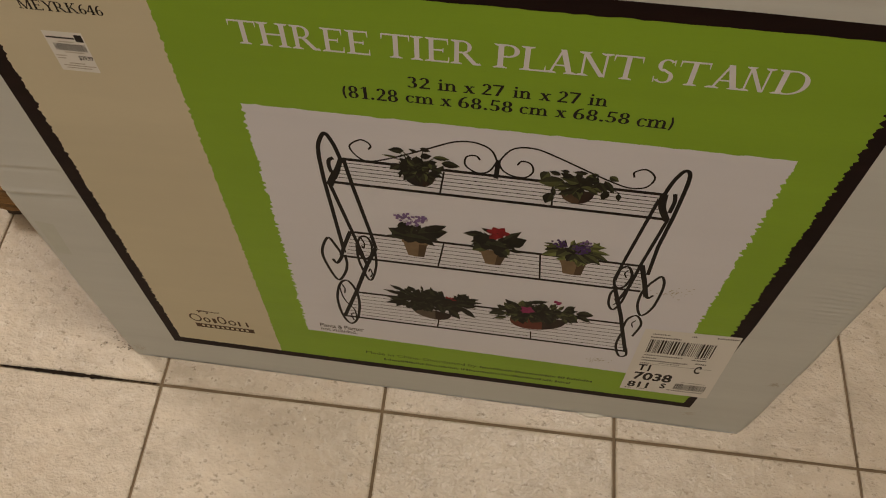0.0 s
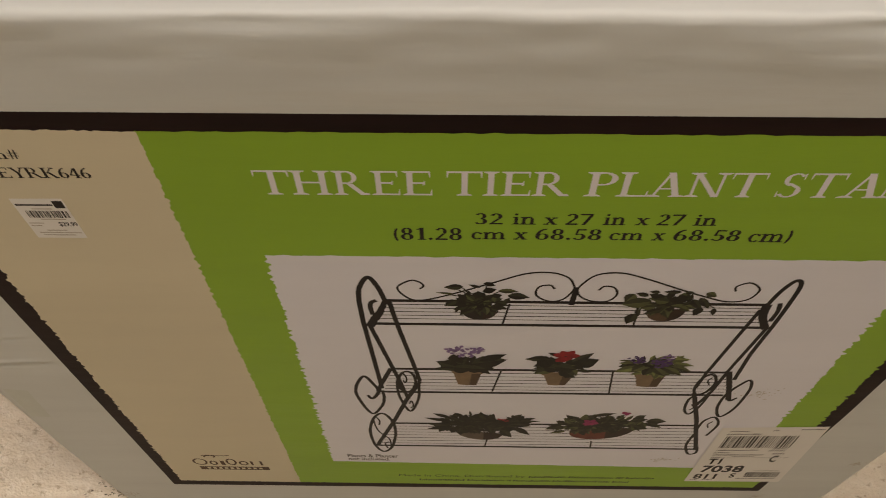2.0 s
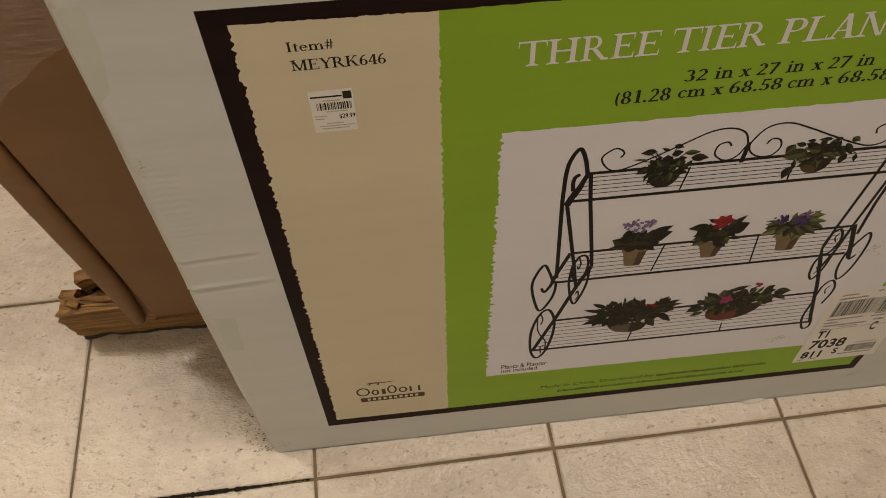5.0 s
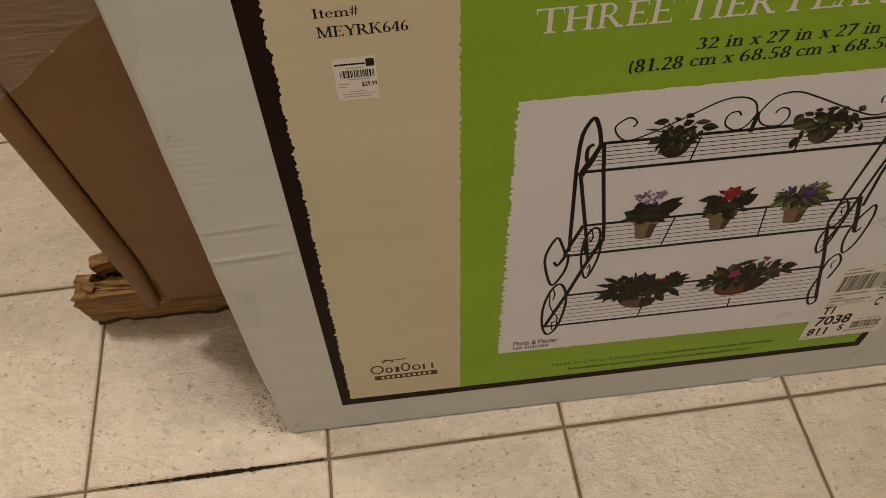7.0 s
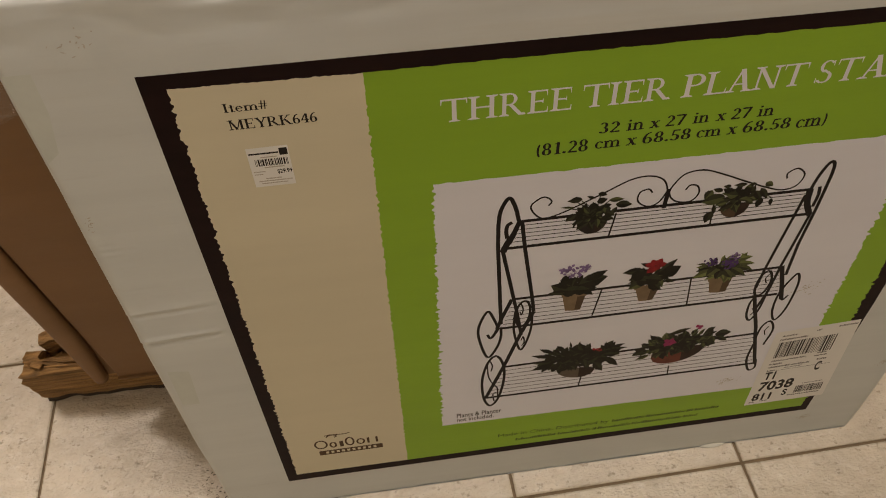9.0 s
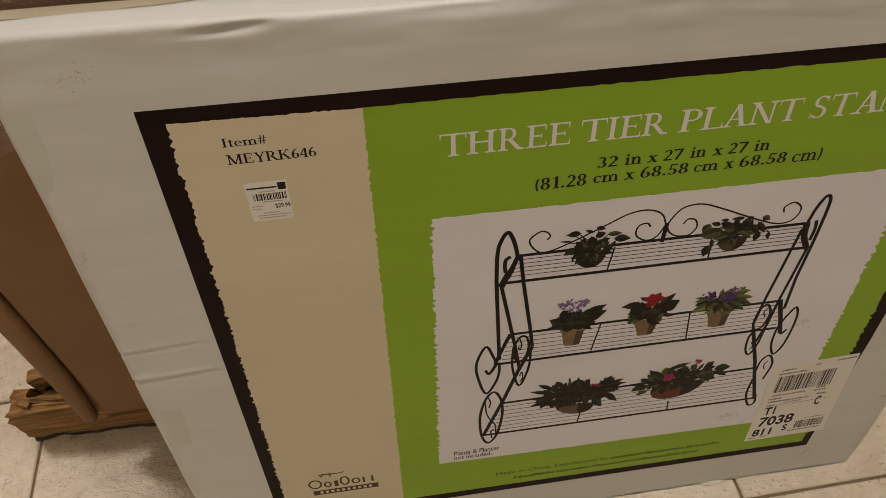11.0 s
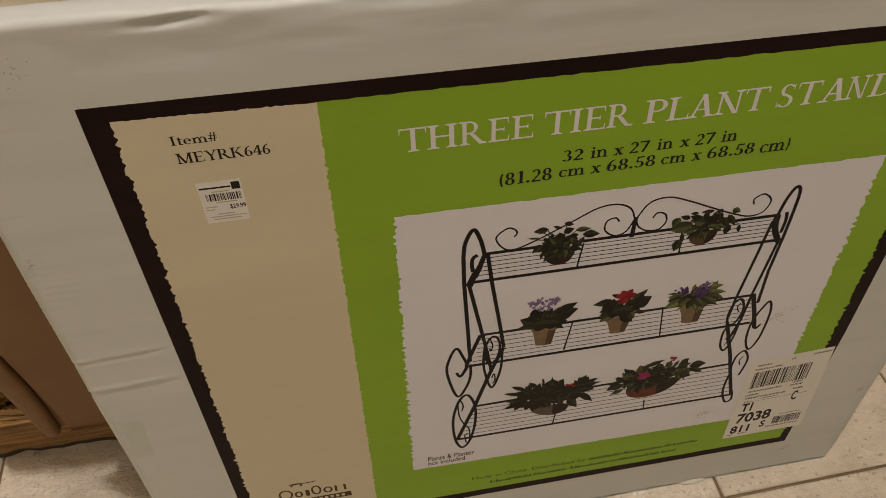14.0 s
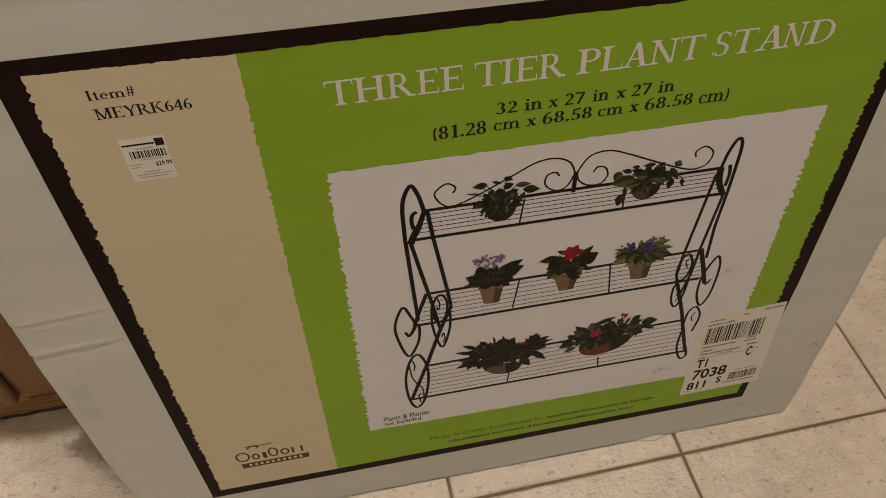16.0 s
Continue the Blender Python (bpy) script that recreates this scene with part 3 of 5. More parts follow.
def ribbon(bm, pts, width, lift=4.0, mat=0, taper=1.0):
    """A printed line of some width along points of the face."""
    n = len(pts)
    sides = []
    for i, (u, v) in enumerate(pts):
        a, b = pts[max(0, i - 1)], pts[min(n - 1, i + 1)]
        dx, dy = b[0] - a[0], b[1] - a[1]
        ln = math.hypot(dx, dy) or 1
        w = width / 2 * (1 + (taper - 1) * i / max(1, n - 1))
        sides.append(((u - dy / ln * w, v + dx / ln * w), (u + dy / ln * w, v - dx / ln * w)))
    for i in range(n - 1):
        quad(bm, [sides[i][0], sides[i + 1][0], sides[i + 1][1], sides[i][1]], lift, mat)


def arc(cx, cy, rx, ry, a0, a1, n=24, shrink=1.0, lean_u=0.0):
    """Points of an elliptic arc, or of a scroll when it shrinks on its way."""
    out = []
    for i in range(n + 1):
        k = i / n
        a, s = radians(a0 + (a1 - a0) * k), 1 + (shrink - 1) * k
        out.append((cx + rx * s * math.cos(a) + lean_u * s * math.sin(a), cy + ry * s * math.sin(a)))
    return out


def bend(p0, p1, p2, p3, n=18):
    return [tuple((1 - k) ** 3 * p0[i] + 3 * k * (1 - k) ** 2 * p1[i] + 3 * k * k * (1 - k) * p2[i] + k ** 3 * p3[i] for i in (0, 1)) for k in [j / n for j in range(n + 1)]]


# maker's mark as plain shapes: a twig, six rounded blocks and a bar
for a, b, h, kind in ((0.1190, 0.1345, 0.0180, 0), (0.1362, 0.1448, 0.0118, 0), (0.1480, 0.1524, 0.0118, 1), (0.1545, 0.1655, 0.0180, 0), (0.1675, 0.1775, 0.0118, 0), (0.1800, 0.1925, 0.0118, 1)):
    bm = bmesh.new()
    if kind:
        rect(bm, a, 0.1260, a + 0.0026, 0.1260 + h, 4)
        rect(bm, b - 0.0026, 0.1260, b, 0.1260 + h, 4)
    else:
        ribbon(bm, arc((a + b) / 2, 0.1260 + h / 2, (b - a) / 2 - 0.0010, h / 2 - 0.0008, 0, 360, 20), 0.0022, 4)
    part("makers_mark", bm, M_BROWNINK, cream, "dark brown printed shape")
bm = bmesh.new()
ribbon(bm, arc(0.1420, 0.1500, 0.0070, 0.0040, 200, -60, 14, 0.5), 0.0018, 4)
ribbon(bm, bend((0.1330, 0.1525), (0.1420, 0.1570), (0.1500, 0.1500), (0.1620, 0.1540)), 0.0016, 4.1)
part("mark_twig", bm, M_BROWNINK, cream, "dark brown printed twig")
bm = bmesh.new()
rect(bm, 0.1222, 0.1118, 0.1968, 0.1212, 4)
part("mark_bar", bm, M_BROWNINK, cream, "dark brown printed bar")
bm = bmesh.new()
for i in range(10):
    rect(bm, 0.130 + i * 0.0062, 0.1142, 0.1334 + i * 0.0062, 0.1188, 4.6)
part("mark_bar_dashes", bm, M_CREAM, cream, "cream printed dashes")

# ---- the pictured three-tier stand ----
PW = 0.0031


def tier(back, front, braces, wires, gap):
    """A pictured shelf: back rail, front rail, long wires between them and cross braces."""
    def line(name, pts, width, lift):
        bm = bmesh.new()
        ribbon(bm, pts, width, lift)
        part(name, bm, M_IRON, photo, "printed black metal line")
    line("pictured_rail", back, PW * 1.05, 4)
    line("pictured_rail", front, PW * 1.1, 4.2)
    for i in range(1, wires + 1):
        line("pictured_wire", [tuple(b[n] + (f[n] - b[n]) * gap * i for n in (0, 1)) for b, f in zip(back, front)], 0.0008, 4.1)
    for pair in braces:
        line("pictured_brace", pair, 0.0016, 4.3)


tier(((0.3467, 0.4516), (0.6090, 0.4499)), ((0.3355, 0.4208), (0.6180, 0.4197)), (((0.4326, 0.4485), (0.4294, 0.4222)), ((0.5212, 0.4454), (0.5234, 0.4215))), 5, 0.153)
tier(((0.3445, 0.3510), (0.6151, 0.3498)), ((0.3354, 0.3086), (0.6229, 0.3083)), (((0.4326, 0.3490), (0.4273, 0.3109)), ((0.5222, 0.3500), (0.5262, 0.3101))), 6, 0.1429)
tier(((0.3397, 0.2422), (0.6180, 0.2440)), ((0.3213, 0.1872), (0.6339, 0.1861)), (((0.4276, 0.2062), (0.4259, 0.1880)), ((0.5286, 0.2040), (0.5304, 0.1860))), 7, 0.125)


def flow(*knots, n=7):
    """A smooth line through a few knots."""
    k = [knots[0], *knots, knots[-1]]
    if knots[0] == knots[-1]:
        k[0], k[-1] = knots[-2], knots[1]
    out = []
    for p0, p1, p2, p3 in zip(k, k[1:], k[2:], k[3:]):
        for j in range(n):
            t = j / n
            out.append(tuple(0.5 * (2 * p1[i] + (p2[i] - p0[i]) * t + (2 * p0[i] - 5 * p1[i] + 4 * p2[i] - p3[i]) * t * t + (3 * p1[i] - p0[i] - 3 * p2[i] + p3[i]) * t ** 3) for i in (0, 1)))
    return out + [knots[-1]]


bm = bmesh.new()  # left end frame
ribbon(bm, [(0.3342, 0.3150), (0.3290, 0.4234)] + flow((0.3288, 0.4509), (0.3306, 0.4667), (0.3373, 0.4794), (0.3430, 0.4683), (0.3467, 0.4516)), 0.0037, 4.4)
ribbon(bm, flow((0.3408, 0.4517), (0.3368, 0.4484), (0.3359, 0.4413), (0.3370, 0.4330)), 0.0036, 4.5)
ribbon(bm, flow((0.3333, 0.4165), (0.3385, 0.4300), (0.3425, 0.4380), (0.3478, 0.4535)), 0.0068, 4.7, taper=0.6)
ribbon(bm, [(0.3395, 0.4255), (0.3445, 0.4380)], 0.0022, 4.66)
ribbon(bm, [(0.3334, 0.4180), (0.3459, 0.3508)], 0.0036, 4.6)
ribbon(bm, [(0.3495, 0.4505), (0.3535, 0.4183), (0.3636, 0.3517), (0.3666, 0.3286)], 0.0036, 4.55)
ribbon(bm, [(0.3440, 0.3515), (0.3345, 0.3240), (0.3302, 0.3090)], 0.0040, 4.45)
ribbon(bm, [(0.3459, 0.3508), (0.3500, 0.3290), (0.3556, 0.2940)], 0.0034, 4.56)
ribbon(bm, flow((0.3341, 0.3110), (0.3345, 0.2960), (0.3310, 0.2790), (0.3214, 0.2632), (0.3132, 0.2900), (0.3116, 0.3137), (0.3204, 0.3371), (0.3273, 0.3234), (0.3318, 0.3084)), 0.0029, 4.4)
ribbon(bm, flow((0.3318, 0.3110), (0.3285, 0.3020), (0.3240, 0.2948), (0.3206, 0.3014)), 0.0040, 4.6, taper=0.7)
ribbon(bm, arc(0.3557, 0.3275, 0.0072, 0.0190, 0, 360, 28, 1.0, 0.001), 0.0025, 4.42)
ribbon(bm, flow((0.3480, 0.3318), (0.3478, 0.3015), (0.3560, 0.2692), (0.3645, 0.2971), (0.3653, 0.3290)), 0.0026, 4.43)
ribbon(bm, [(0.3666, 0.3286), (0.3545, 0.2953), (0.3400, 0.2470), (0.3193, 0.1860)], 0.0042, 4.65)
ribbon(bm, flow((0.3535, 0.3431), (0.3558, 0.3337), (0.3542, 0.3260), (0.3528, 0.3310)), 0.0015, 4.44)
ribbon(bm, flow((0.3558, 0.2850), (0.3578, 0.2910), (0.3592, 0.2820), (0.3568, 0.2757)), 0.0015, 4.44)
ribbon(bm, flow((0.3311, 0.2633), (0.3385, 0.2449), (0.3394, 0.2165), (0.3337, 0.1833), (0.3246, 0.1708), (0.3174, 0.1884), (0.3157, 0.2236), (0.3220, 0.2541), (0.3311, 0.2633)), 0.0030, 4.4)
ribbon(bm, flow((0.3240, 0.2555), (0.3265, 0.2466), (0.3252, 0.2373)), 0.0016, 4.5)
ribbon(bm, flow((0.3210, 0.2482), (0.3225, 0.2284), (0.3268, 0.2152), (0.3327, 0.2031), (0.3331, 0.1834)), 0.0016, 4.5)
ribbon(bm, flow((0.3317, 0.1964), (0.3279, 0.1922), (0.3293, 0.1792)), 0.0016, 4.55)
part("pictured_end_frame", bm, M_IRON, photo, "printed black scrolled iron frame")

bm = bmesh.new()  # right end frame
ribbon(bm, flow((0.6085, 0.4487), (0.6115, 0.4670), (0.6170, 0.4792), (0.6222, 0.4700), (0.6226, 0.4236)) + [(0.6210, 0.3805), (0.6228, 0.3370)], 0.0034, 4.4)
ribbon(bm, flow((0.6165, 0.4521), (0.6186, 0.4420), (0.6181, 0.4283)), 0.0034, 4.5)
ribbon(bm, flow((0.6085, 0.4500), (0.6110, 0.4340), (0.6190, 0.4178)), 0.0068, 4.6, taper=0.8)
ribbon(bm, [(0.6061, 0.4440), (0.5969, 0.3478), (0.5959, 0.3218)], 0.0031, 4.5)
ribbon(bm, [(0.6191, 0.4185), (0.6128, 0.3500)], 0.0031, 4.55)
ribbon(bm, [(0.6143, 0.3515), (0.6230, 0.3240), (0.6300, 0.2994)], 0.0048, 4.52)
ribbon(bm, flow((0.6296, 0.3010), (0.6325, 0.2980), (0.6361, 0.3040)), 0.0036, 4.54, taper=0.6)
ribbon(bm, flow((0.6269, 0.3175), (0.6301, 0.3270), (0.6360, 0.3367), (0.6415, 0.3196), (0.6408, 0.2825), (0.6337, 0.2646), (0.6261, 0.2812), (0.6245, 0.3044), (0.6269, 0.3175)), 0.0027, 4.4)
ribbon(bm, flow((0.6032, 0.3464), (0.6095, 0.3321), (0.6066, 0.3139), (0.5994, 0.3101), (0.5953, 0.3219), (0.5968, 0.3401), (0.6032, 0.3464)), 0.0028, 4.42)
ribbon(bm, flow((0.6109, 0.3130), (0.6095, 0.2853), (0.6045, 0.2696), (0.5983, 0.2791), (0.5966, 0.2996), (0.6020, 0.3110)), 0.0026, 4.43)
ribbon(bm, [(0.6130, 0.3496), (0.6110, 0.3154), (0.6055, 0.2858)], 0.0032, 4.62)
ribbon(bm, [(0.5975, 0.3120), (0.6060, 0.2858), (0.6152, 0.2570), (0.6205, 0.2363), (0.6350, 0.1846)], 0.0042, 4.65)
ribbon(bm, flow((0.6214, 0.2321), (0.6224, 0.2545), (0.6300, 0.2630), (0.6376, 0.2466), (0.6345, 0.2207)), 0.0026, 4.45)
ribbon(bm, flow((0.6223, 0.2242), (0.6222, 0.1966), (0.6300, 0.1742), (0.6370, 0.1770), (0.6340, 0.1933)), 0.0028, 4.46)
ribbon(bm, flow((0.6045, 0.3410), (0.6023, 0.3350), (0.6055, 0.3277)), 0.0014, 4.44)
ribbon(bm, flow((0.6018, 0.2899), (0.6048, 0.2834), (0.6027, 0.2781)), 0.0014, 4.44)
ribbon(bm, flow((0.6310, 0.2538), (0.6282, 0.2472), (0.6309, 0.2391)), 0.0014, 4.47)
part("pictured_end_frame", bm, M_IRON, photo, "printed black scrolled iron frame")

bm = bmesh.new()  # scrollwork over the top tier
ribbon(bm, flow((0.3713, 0.4660), (0.3738, 0.4700), (0.3710, 0.4744), (0.3649, 0.4759), (0.3563, 0.4678), (0.3611, 0.4569), (0.3705, 0.4521), (0.3896, 0.4586), (0.4194, 0.4738), (0.4409, 0.4847), (0.4575, 0.4860), (0.4699, 0.4793), (0.4756, 0.4650)), 0.0016, 4.4)
ribbon(bm, flow((0.4614, 0.4673), (0.4577, 0.4718), (0.4505, 0.4693), (0.4500, 0.4595), (0.4594, 0.4523), (0.4690, 0.4555), (0.4754, 0.4697)), 0.0016, 4.45)
ribbon(bm, flow((0.4760, 0.4630), (0.4782, 0.4720), (0.4868, 0.4839), (0.5027, 0.4862), (0.5216, 0.4790), (0.5433, 0.4686), (0.5637, 0.4592), (0.5805, 0.4535), (0.5930, 0.4565), (0.5968, 0.4682), (0.5886, 0.4761), (0.5806, 0.4721), (0.5817, 0.4660)), 0.0016, 4.4)
ribbon(bm, flow((0.4908, 0.4660), (0.4940, 0.4710), (0.5010, 0.4691), (0.5038, 0.4607), (0.4985, 0.4528), (0.4874, 0.4532), (0.4793, 0.4591), (0.4762, 0.4676)), 0.0016, 4.45)
ribbon(bm, [(0.4757, 0.4696), (0.4750, 0.4477)], 0.0040, 4.5)
part("pictured_scrollwork", bm, M_IRON, photo, "printed black iron scrolls")


def leaf(bm, u, v, length, width, angle, lift, mat):
    c, s = math.cos(angle), math.sin(angle)
    pts = []
    for x, y in ((0, 0), (0.25, 0.42), (0.55, 0.5), (0.82, 0.28), (1, 0), (0.82, -0.28), (0.55, -0.5), (0.25, -0.42)):
        a, b = x * length, y * width
        pts.append((u + a * c - b * s, v + a * s + b * c))
    quad(bm, pts, lift, mat)


def broad_leaf(bm, u, v, length, width, angle, lift, tones, curl):
    """A pictured leaf: two halves of different tone along a curved midrib, with a drawn-out tip."""
    c, s = math.cos(angle), math.sin(angle)
    rib = [(x, curl * length * x * x) for x in (0.0, 0.18, 0.4, 0.62, 0.82, 1.0)]
    for side, tone in ((1, tones[0]), (-1, tones[1])):
        rim = [(x, y + side * w * width) for (x, y), w in zip(rib[1:-1], (0.36, 0.50, 0.42, 0.20))]
        pts = [(u + x * length * c - y * s, v + x * length * s + y * c) for x, y in rib + rim[::-1]]
        quad(bm, pts, lift, tone)


def pictured_plant(label, pot, pot_mat, leaves, seed, tones, petals=(), mass=(), stems=(), small=0.010):
    """A flat printed picture of a potted plant. pot: rim left, rim right, base left, base right, or a bowl's rim left, rim right and depth;
    leaves: foot u, v, length, width in millimetres and the angle; petals: u, v, spread, number and tint; mass: patches of small leaves."""
    rnd = random.Random(seed)
    bm = bmesh.new()
    (ax, ay), (bx, by) = pot[0], pot[1]
    if len(pot) == 4:
        (cx, cy), (dx, dy) = pot[2], pot[3]
        quad(bm, [(cx, cy), ((cx + dx) / 2, min(cy, dy) - 0.0006), (dx, dy), (bx, by), (ax, ay)], 5, 4)
        quad(bm, [(cx + 0.62 * (dx - cx), cy + 0.62 * (dy - cy)), (dx, dy), (bx, by), (ax + 0.66 * (bx - ax), ay + 0.66 * (by - ay))], 5.1, 10)
        quad(bm, [(ax, ay - 0.0052), (bx, by - 0.0052), (bx + 0.0009, by), (ax - 0.0009, ay)], 5.2, 4)
    else:
        half = [((ax + bx) / 2 - (bx - ax) / 2 * math.cos(a), (ay + by) / 2 - (by - ay) / 2 * math.cos(a) - pot[2] * math.sin(a) ** 0.8) for a in [math.pi * i / 16 for i in range(17)]]
        quad(bm, half, 5, 4)
        quad(bm, half[9:] + [((ax + bx) / 2 + 0.004, (ay + by) / 2)], 5.1, 10)
    for (su, sv), (tu, tv) in stems:
        ribbon(bm, flow((su, sv), ((su + tu) / 2, (sv + tv) / 2 + 0.0015), (tu, tv), n=4), 0.0009, 5.4, 1)
    for mu, mv, ru, rv, turn, count in mass:
        core = [(0.78 * ru * math.cos(a), 0.72 * rv * math.sin(a)) for a in [6.2832 * i / 14 for i in range(14)]]
        quad(bm, [(mu + x - turn * y, mv + y + turn * x) for x, y in core], 5.45, 0)
        for i in range(count):
            a, r = rnd.uniform(0, 6.28), rnd.random() ** 0.5
            x, y = ru * r * math.cos(a), rv * r * math.sin(a)
            size = small * rnd.uniform(0.6, 1.25)
            pick = rnd.choices((0, 1, 2, 3), tones)[0]
            broad_leaf(bm, mu + x - turn * y, mv + y + turn * x, size, size * rnd.uniform(0.4, 0.62), math.atan2(y * 2 + 0.003, x) + rnd.uniform(-1.1, 1.1), 5.5 + 1.2 * i / count, (pick, max(0, pick - 1)), rnd.uniform(-0.2, 0.2))
    for i, (lu, lv, ln, w, ang) in enumerate(leaves):
        pick = rnd.choices((0, 1, 2, 3), tones)[0]
        broad_leaf(bm, lu / 1000, lv / 1000, ln / 1000, w / 1000, radians(ang), 6.8 + 0.05 * i, (pick, max(0, pick - 1)), rnd.uniform(-0.10, 0.10))
    for pu, pv, pr, count, tint, size in petals:
        for i in range(count):
            a, r = rnd.uniform(0, 6.28), rnd.random() ** 0.5 * (pr if pr > size else 0.25 * pr)
            leaf(bm, pu + r * math.cos(a), pv + 0.9 * r * math.sin(a), size * rnd.uniform(0.7, 1.2), size * 0.75, rnd.uniform(0, 6.28) if pr > size else a, 7.9 + 0.05 * (i % 8), 5 + (tint if rnd.random() < 0.9 else 3 if tint == 0 else tint))
    return part("pictured_plant", bm, [*M_LEAF, pot_mat, *M_PETAL, M_POTSHADE if len(pot) == 4 else M_BOWLSHADE], photo, label)


pictured_plant("printed dark pot with green leaves", ((0.3977, 0.4479), (0.4257, 0.4457), 0.0195), M_POT[0], (
    (400.6, 469.0, 13.3, 6.9, -180), (411.7, 468.4, 8.7, 3.3, 157), (413.6, 473.8, 8.8, 5.1, -19), (413.4, 464.1, 9.7, 7.2, 13), (423.7, 464.8, 13.9, 5.6, -1), (430.4, 459.0, 15.5, 8.5, -3), (420.0, 457.9, 7.4, 5.2, 13), (406.3, 459.5, 9.6, 8.1, 1),
    (428.5, 448.2, 9.1, 5.1, 70), (394.4, 460.7, 12.7, 2.4, 174), (396.0, 453.3, 11.6, 7.1, -139), (397.7, 445.8, 10.3, 2.6, -106), (423.5, 451.2, 9.9, 5.3, -35)), 3, (6, 6, 1, 0), mass=((0.4110, 0.4485, 0.0125, 0.0075, 0.0, 60),),
    stems=(((0.4105, 0.4516), (0.3959, 0.4663)), ((0.4089, 0.4519), (0.3912, 0.4593)), ((0.4120, 0.4554), (0.4007, 0.4645)), ((0.4081, 0.4541), (0.3999, 0.4676)), ((0.4140, 0.4540), (0.4160, 0.4720)), ((0.4170, 0.4540), (0.4250, 0.4640))))
pictured_plant("printed dark pot with trailing leaves", ((0.5282, 0.4442), (0.5553, 0.4434), 0.0165), M_POT[3], (
    (516.0, 462.5, 11.6, 9.5, -121), (528.4, 453.3, 20.1, 13.4, -165), (525.6, 459.8, 10.2, 5.2, 153), (537.1, 456.8, 13.4, 7.0, 153), (532.3, 464.6, 7.6, 4.1, 177), (546.5, 465.1, 12.4, 4.6, -176), (552.9, 454.0, 14.3, 9.9, 170), (545.0, 459.4, 7.7, 5.1, -3),
    (549.3, 463.7, 5.8, 4.3, 10), (541.1, 453.1, 12.4, 8.9, 170), (555.8, 456.6, 16.0, 6.9, -54), (560.4, 458.7, 17.0, 6.4, -55), (563.0, 464.3, 9.3, 6.5, -28), (564.6, 446.9, 11.7, 7.4, -104), (573.6, 445.3, 9.4, 4.3, -80), (521.4, 444.4, 10.9, 4.2, -81),
    (520.7, 437.6, 14.1, 9.6, -104)), 5, (3, 4, 4, 0), mass=((0.5420, 0.4500, 0.0130, 0.0075, 0.0, 50),), stems=(((0.5300, 0.4490), (0.5214, 0.4400)), ((0.5550, 0.4540), (0.5735, 0.4460))))
pictured_plant("printed clay pot with violet flowers", ((0.3932, 0.3499), (0.4176, 0.3481), (0.3983, 0.3241), (0.4137, 0.3233)), M_POT[1], (
    (389.6, 369.6, 13.3, 13.7, -2), (398.5, 355.1, 20.0, 14.2, 153), (400.4, 350.8, 21.1, 7.5, 168), (408.3, 360.4, 29.1, 20.2, 17), (414.5, 365.3, 23.7, 10.5, 32), (409.3, 355.1, 18.1, 11.6, -1), (393.2, 351.2, 16.3, 12.9, -4), (404.0, 351.3, 16.3, 13.2, 5), (393.1, 355.0, 23.9, 12.6, -10)),
    7, (6, 5, 0, 0), ((0.3957, 0.3825, 0.0070, 26, 0, 0.0040), (0.4105, 0.3812, 0.0065, 22, 0, 0.0040), (0.4040, 0.3770, 0.0050, 12, 0, 0.0038)), ((0.4040, 0.3580, 0.0150, 0.0080, 0.0, 26),), (((0.4065, 0.3616), (0.4063, 0.3733)),), 0.012)
pictured_plant("printed clay pot with red flowers", ((0.4660, 0.3473), (0.4929, 0.3482), (0.4730, 0.3246), (0.4873, 0.3247)), M_POT[1], (
    (469.9, 370.3, 19.9, 9.5, 178), (473.3, 363.4, 16.7, 12.0, -164), (472.3, 353.5, 15.3, 12.0, -143), (476.7, 374.9, 11.3, 4.8, 156), (486.9, 364.1, 22.7, 8.6, 47), (491.1, 359.5, 19.7, 16.7, 28), (489.3, 358.6, 11.2, 6.6, -28), (466.9, 363.5, 15.0, 17.4, -8),
    (465.6, 356.3, 17.4, 14.8, -13), (474.8, 356.8, 18.0, 15.1, -9), (459.8, 360.1, 15.6, 15.9, 26)), 9, (5, 6, 1, 0), ((0.4813, 0.3744, 0.0040, 14, 1, 0.0095),), ((0.4790, 0.3560, 0.0170, 0.0110, 0.0, 36),), (), 0.013)
pictured_plant("printed clay pot with purple flowers", ((0.5413, 0.3458), (0.5658, 0.3469), (0.5462, 0.3242), (0.5634, 0.3233)), M_POT[1], (
    (534.5, 367.4, 11.7, 2.9, 168), (541.5, 358.5, 20.1, 10.7, -157), (552.0, 352.4, 14.1, 11.1, 168), (545.0, 360.2, 12.9, 12.2, -133), (563.0, 370.0, 15.9, 7.3, 1), (566.9, 364.2, 17.2, 6.3, -12), (567.9, 359.1, 17.2, 6.8, -22), (560.5, 358.1, 22.5, 8.4, -37),
    (552.8, 358.5, 20.7, 7.5, -56), (550.4, 356.6, 13.2, 9.4, -101), (573.0, 371.5, 9.6, 3.1, 143)), 13, (0, 3, 5, 6), ((0.5581, 0.3661, 0.0085, 44, 4, 0.0036), (0.5610, 0.3740, 0.0040, 12, 0, 0.0036), (0.5368, 0.3700, 0.0070, 22, 4, 0.0034)), ((0.5530, 0.3590, 0.0190, 0.0110, 0.0, 60),), (), 0.012)
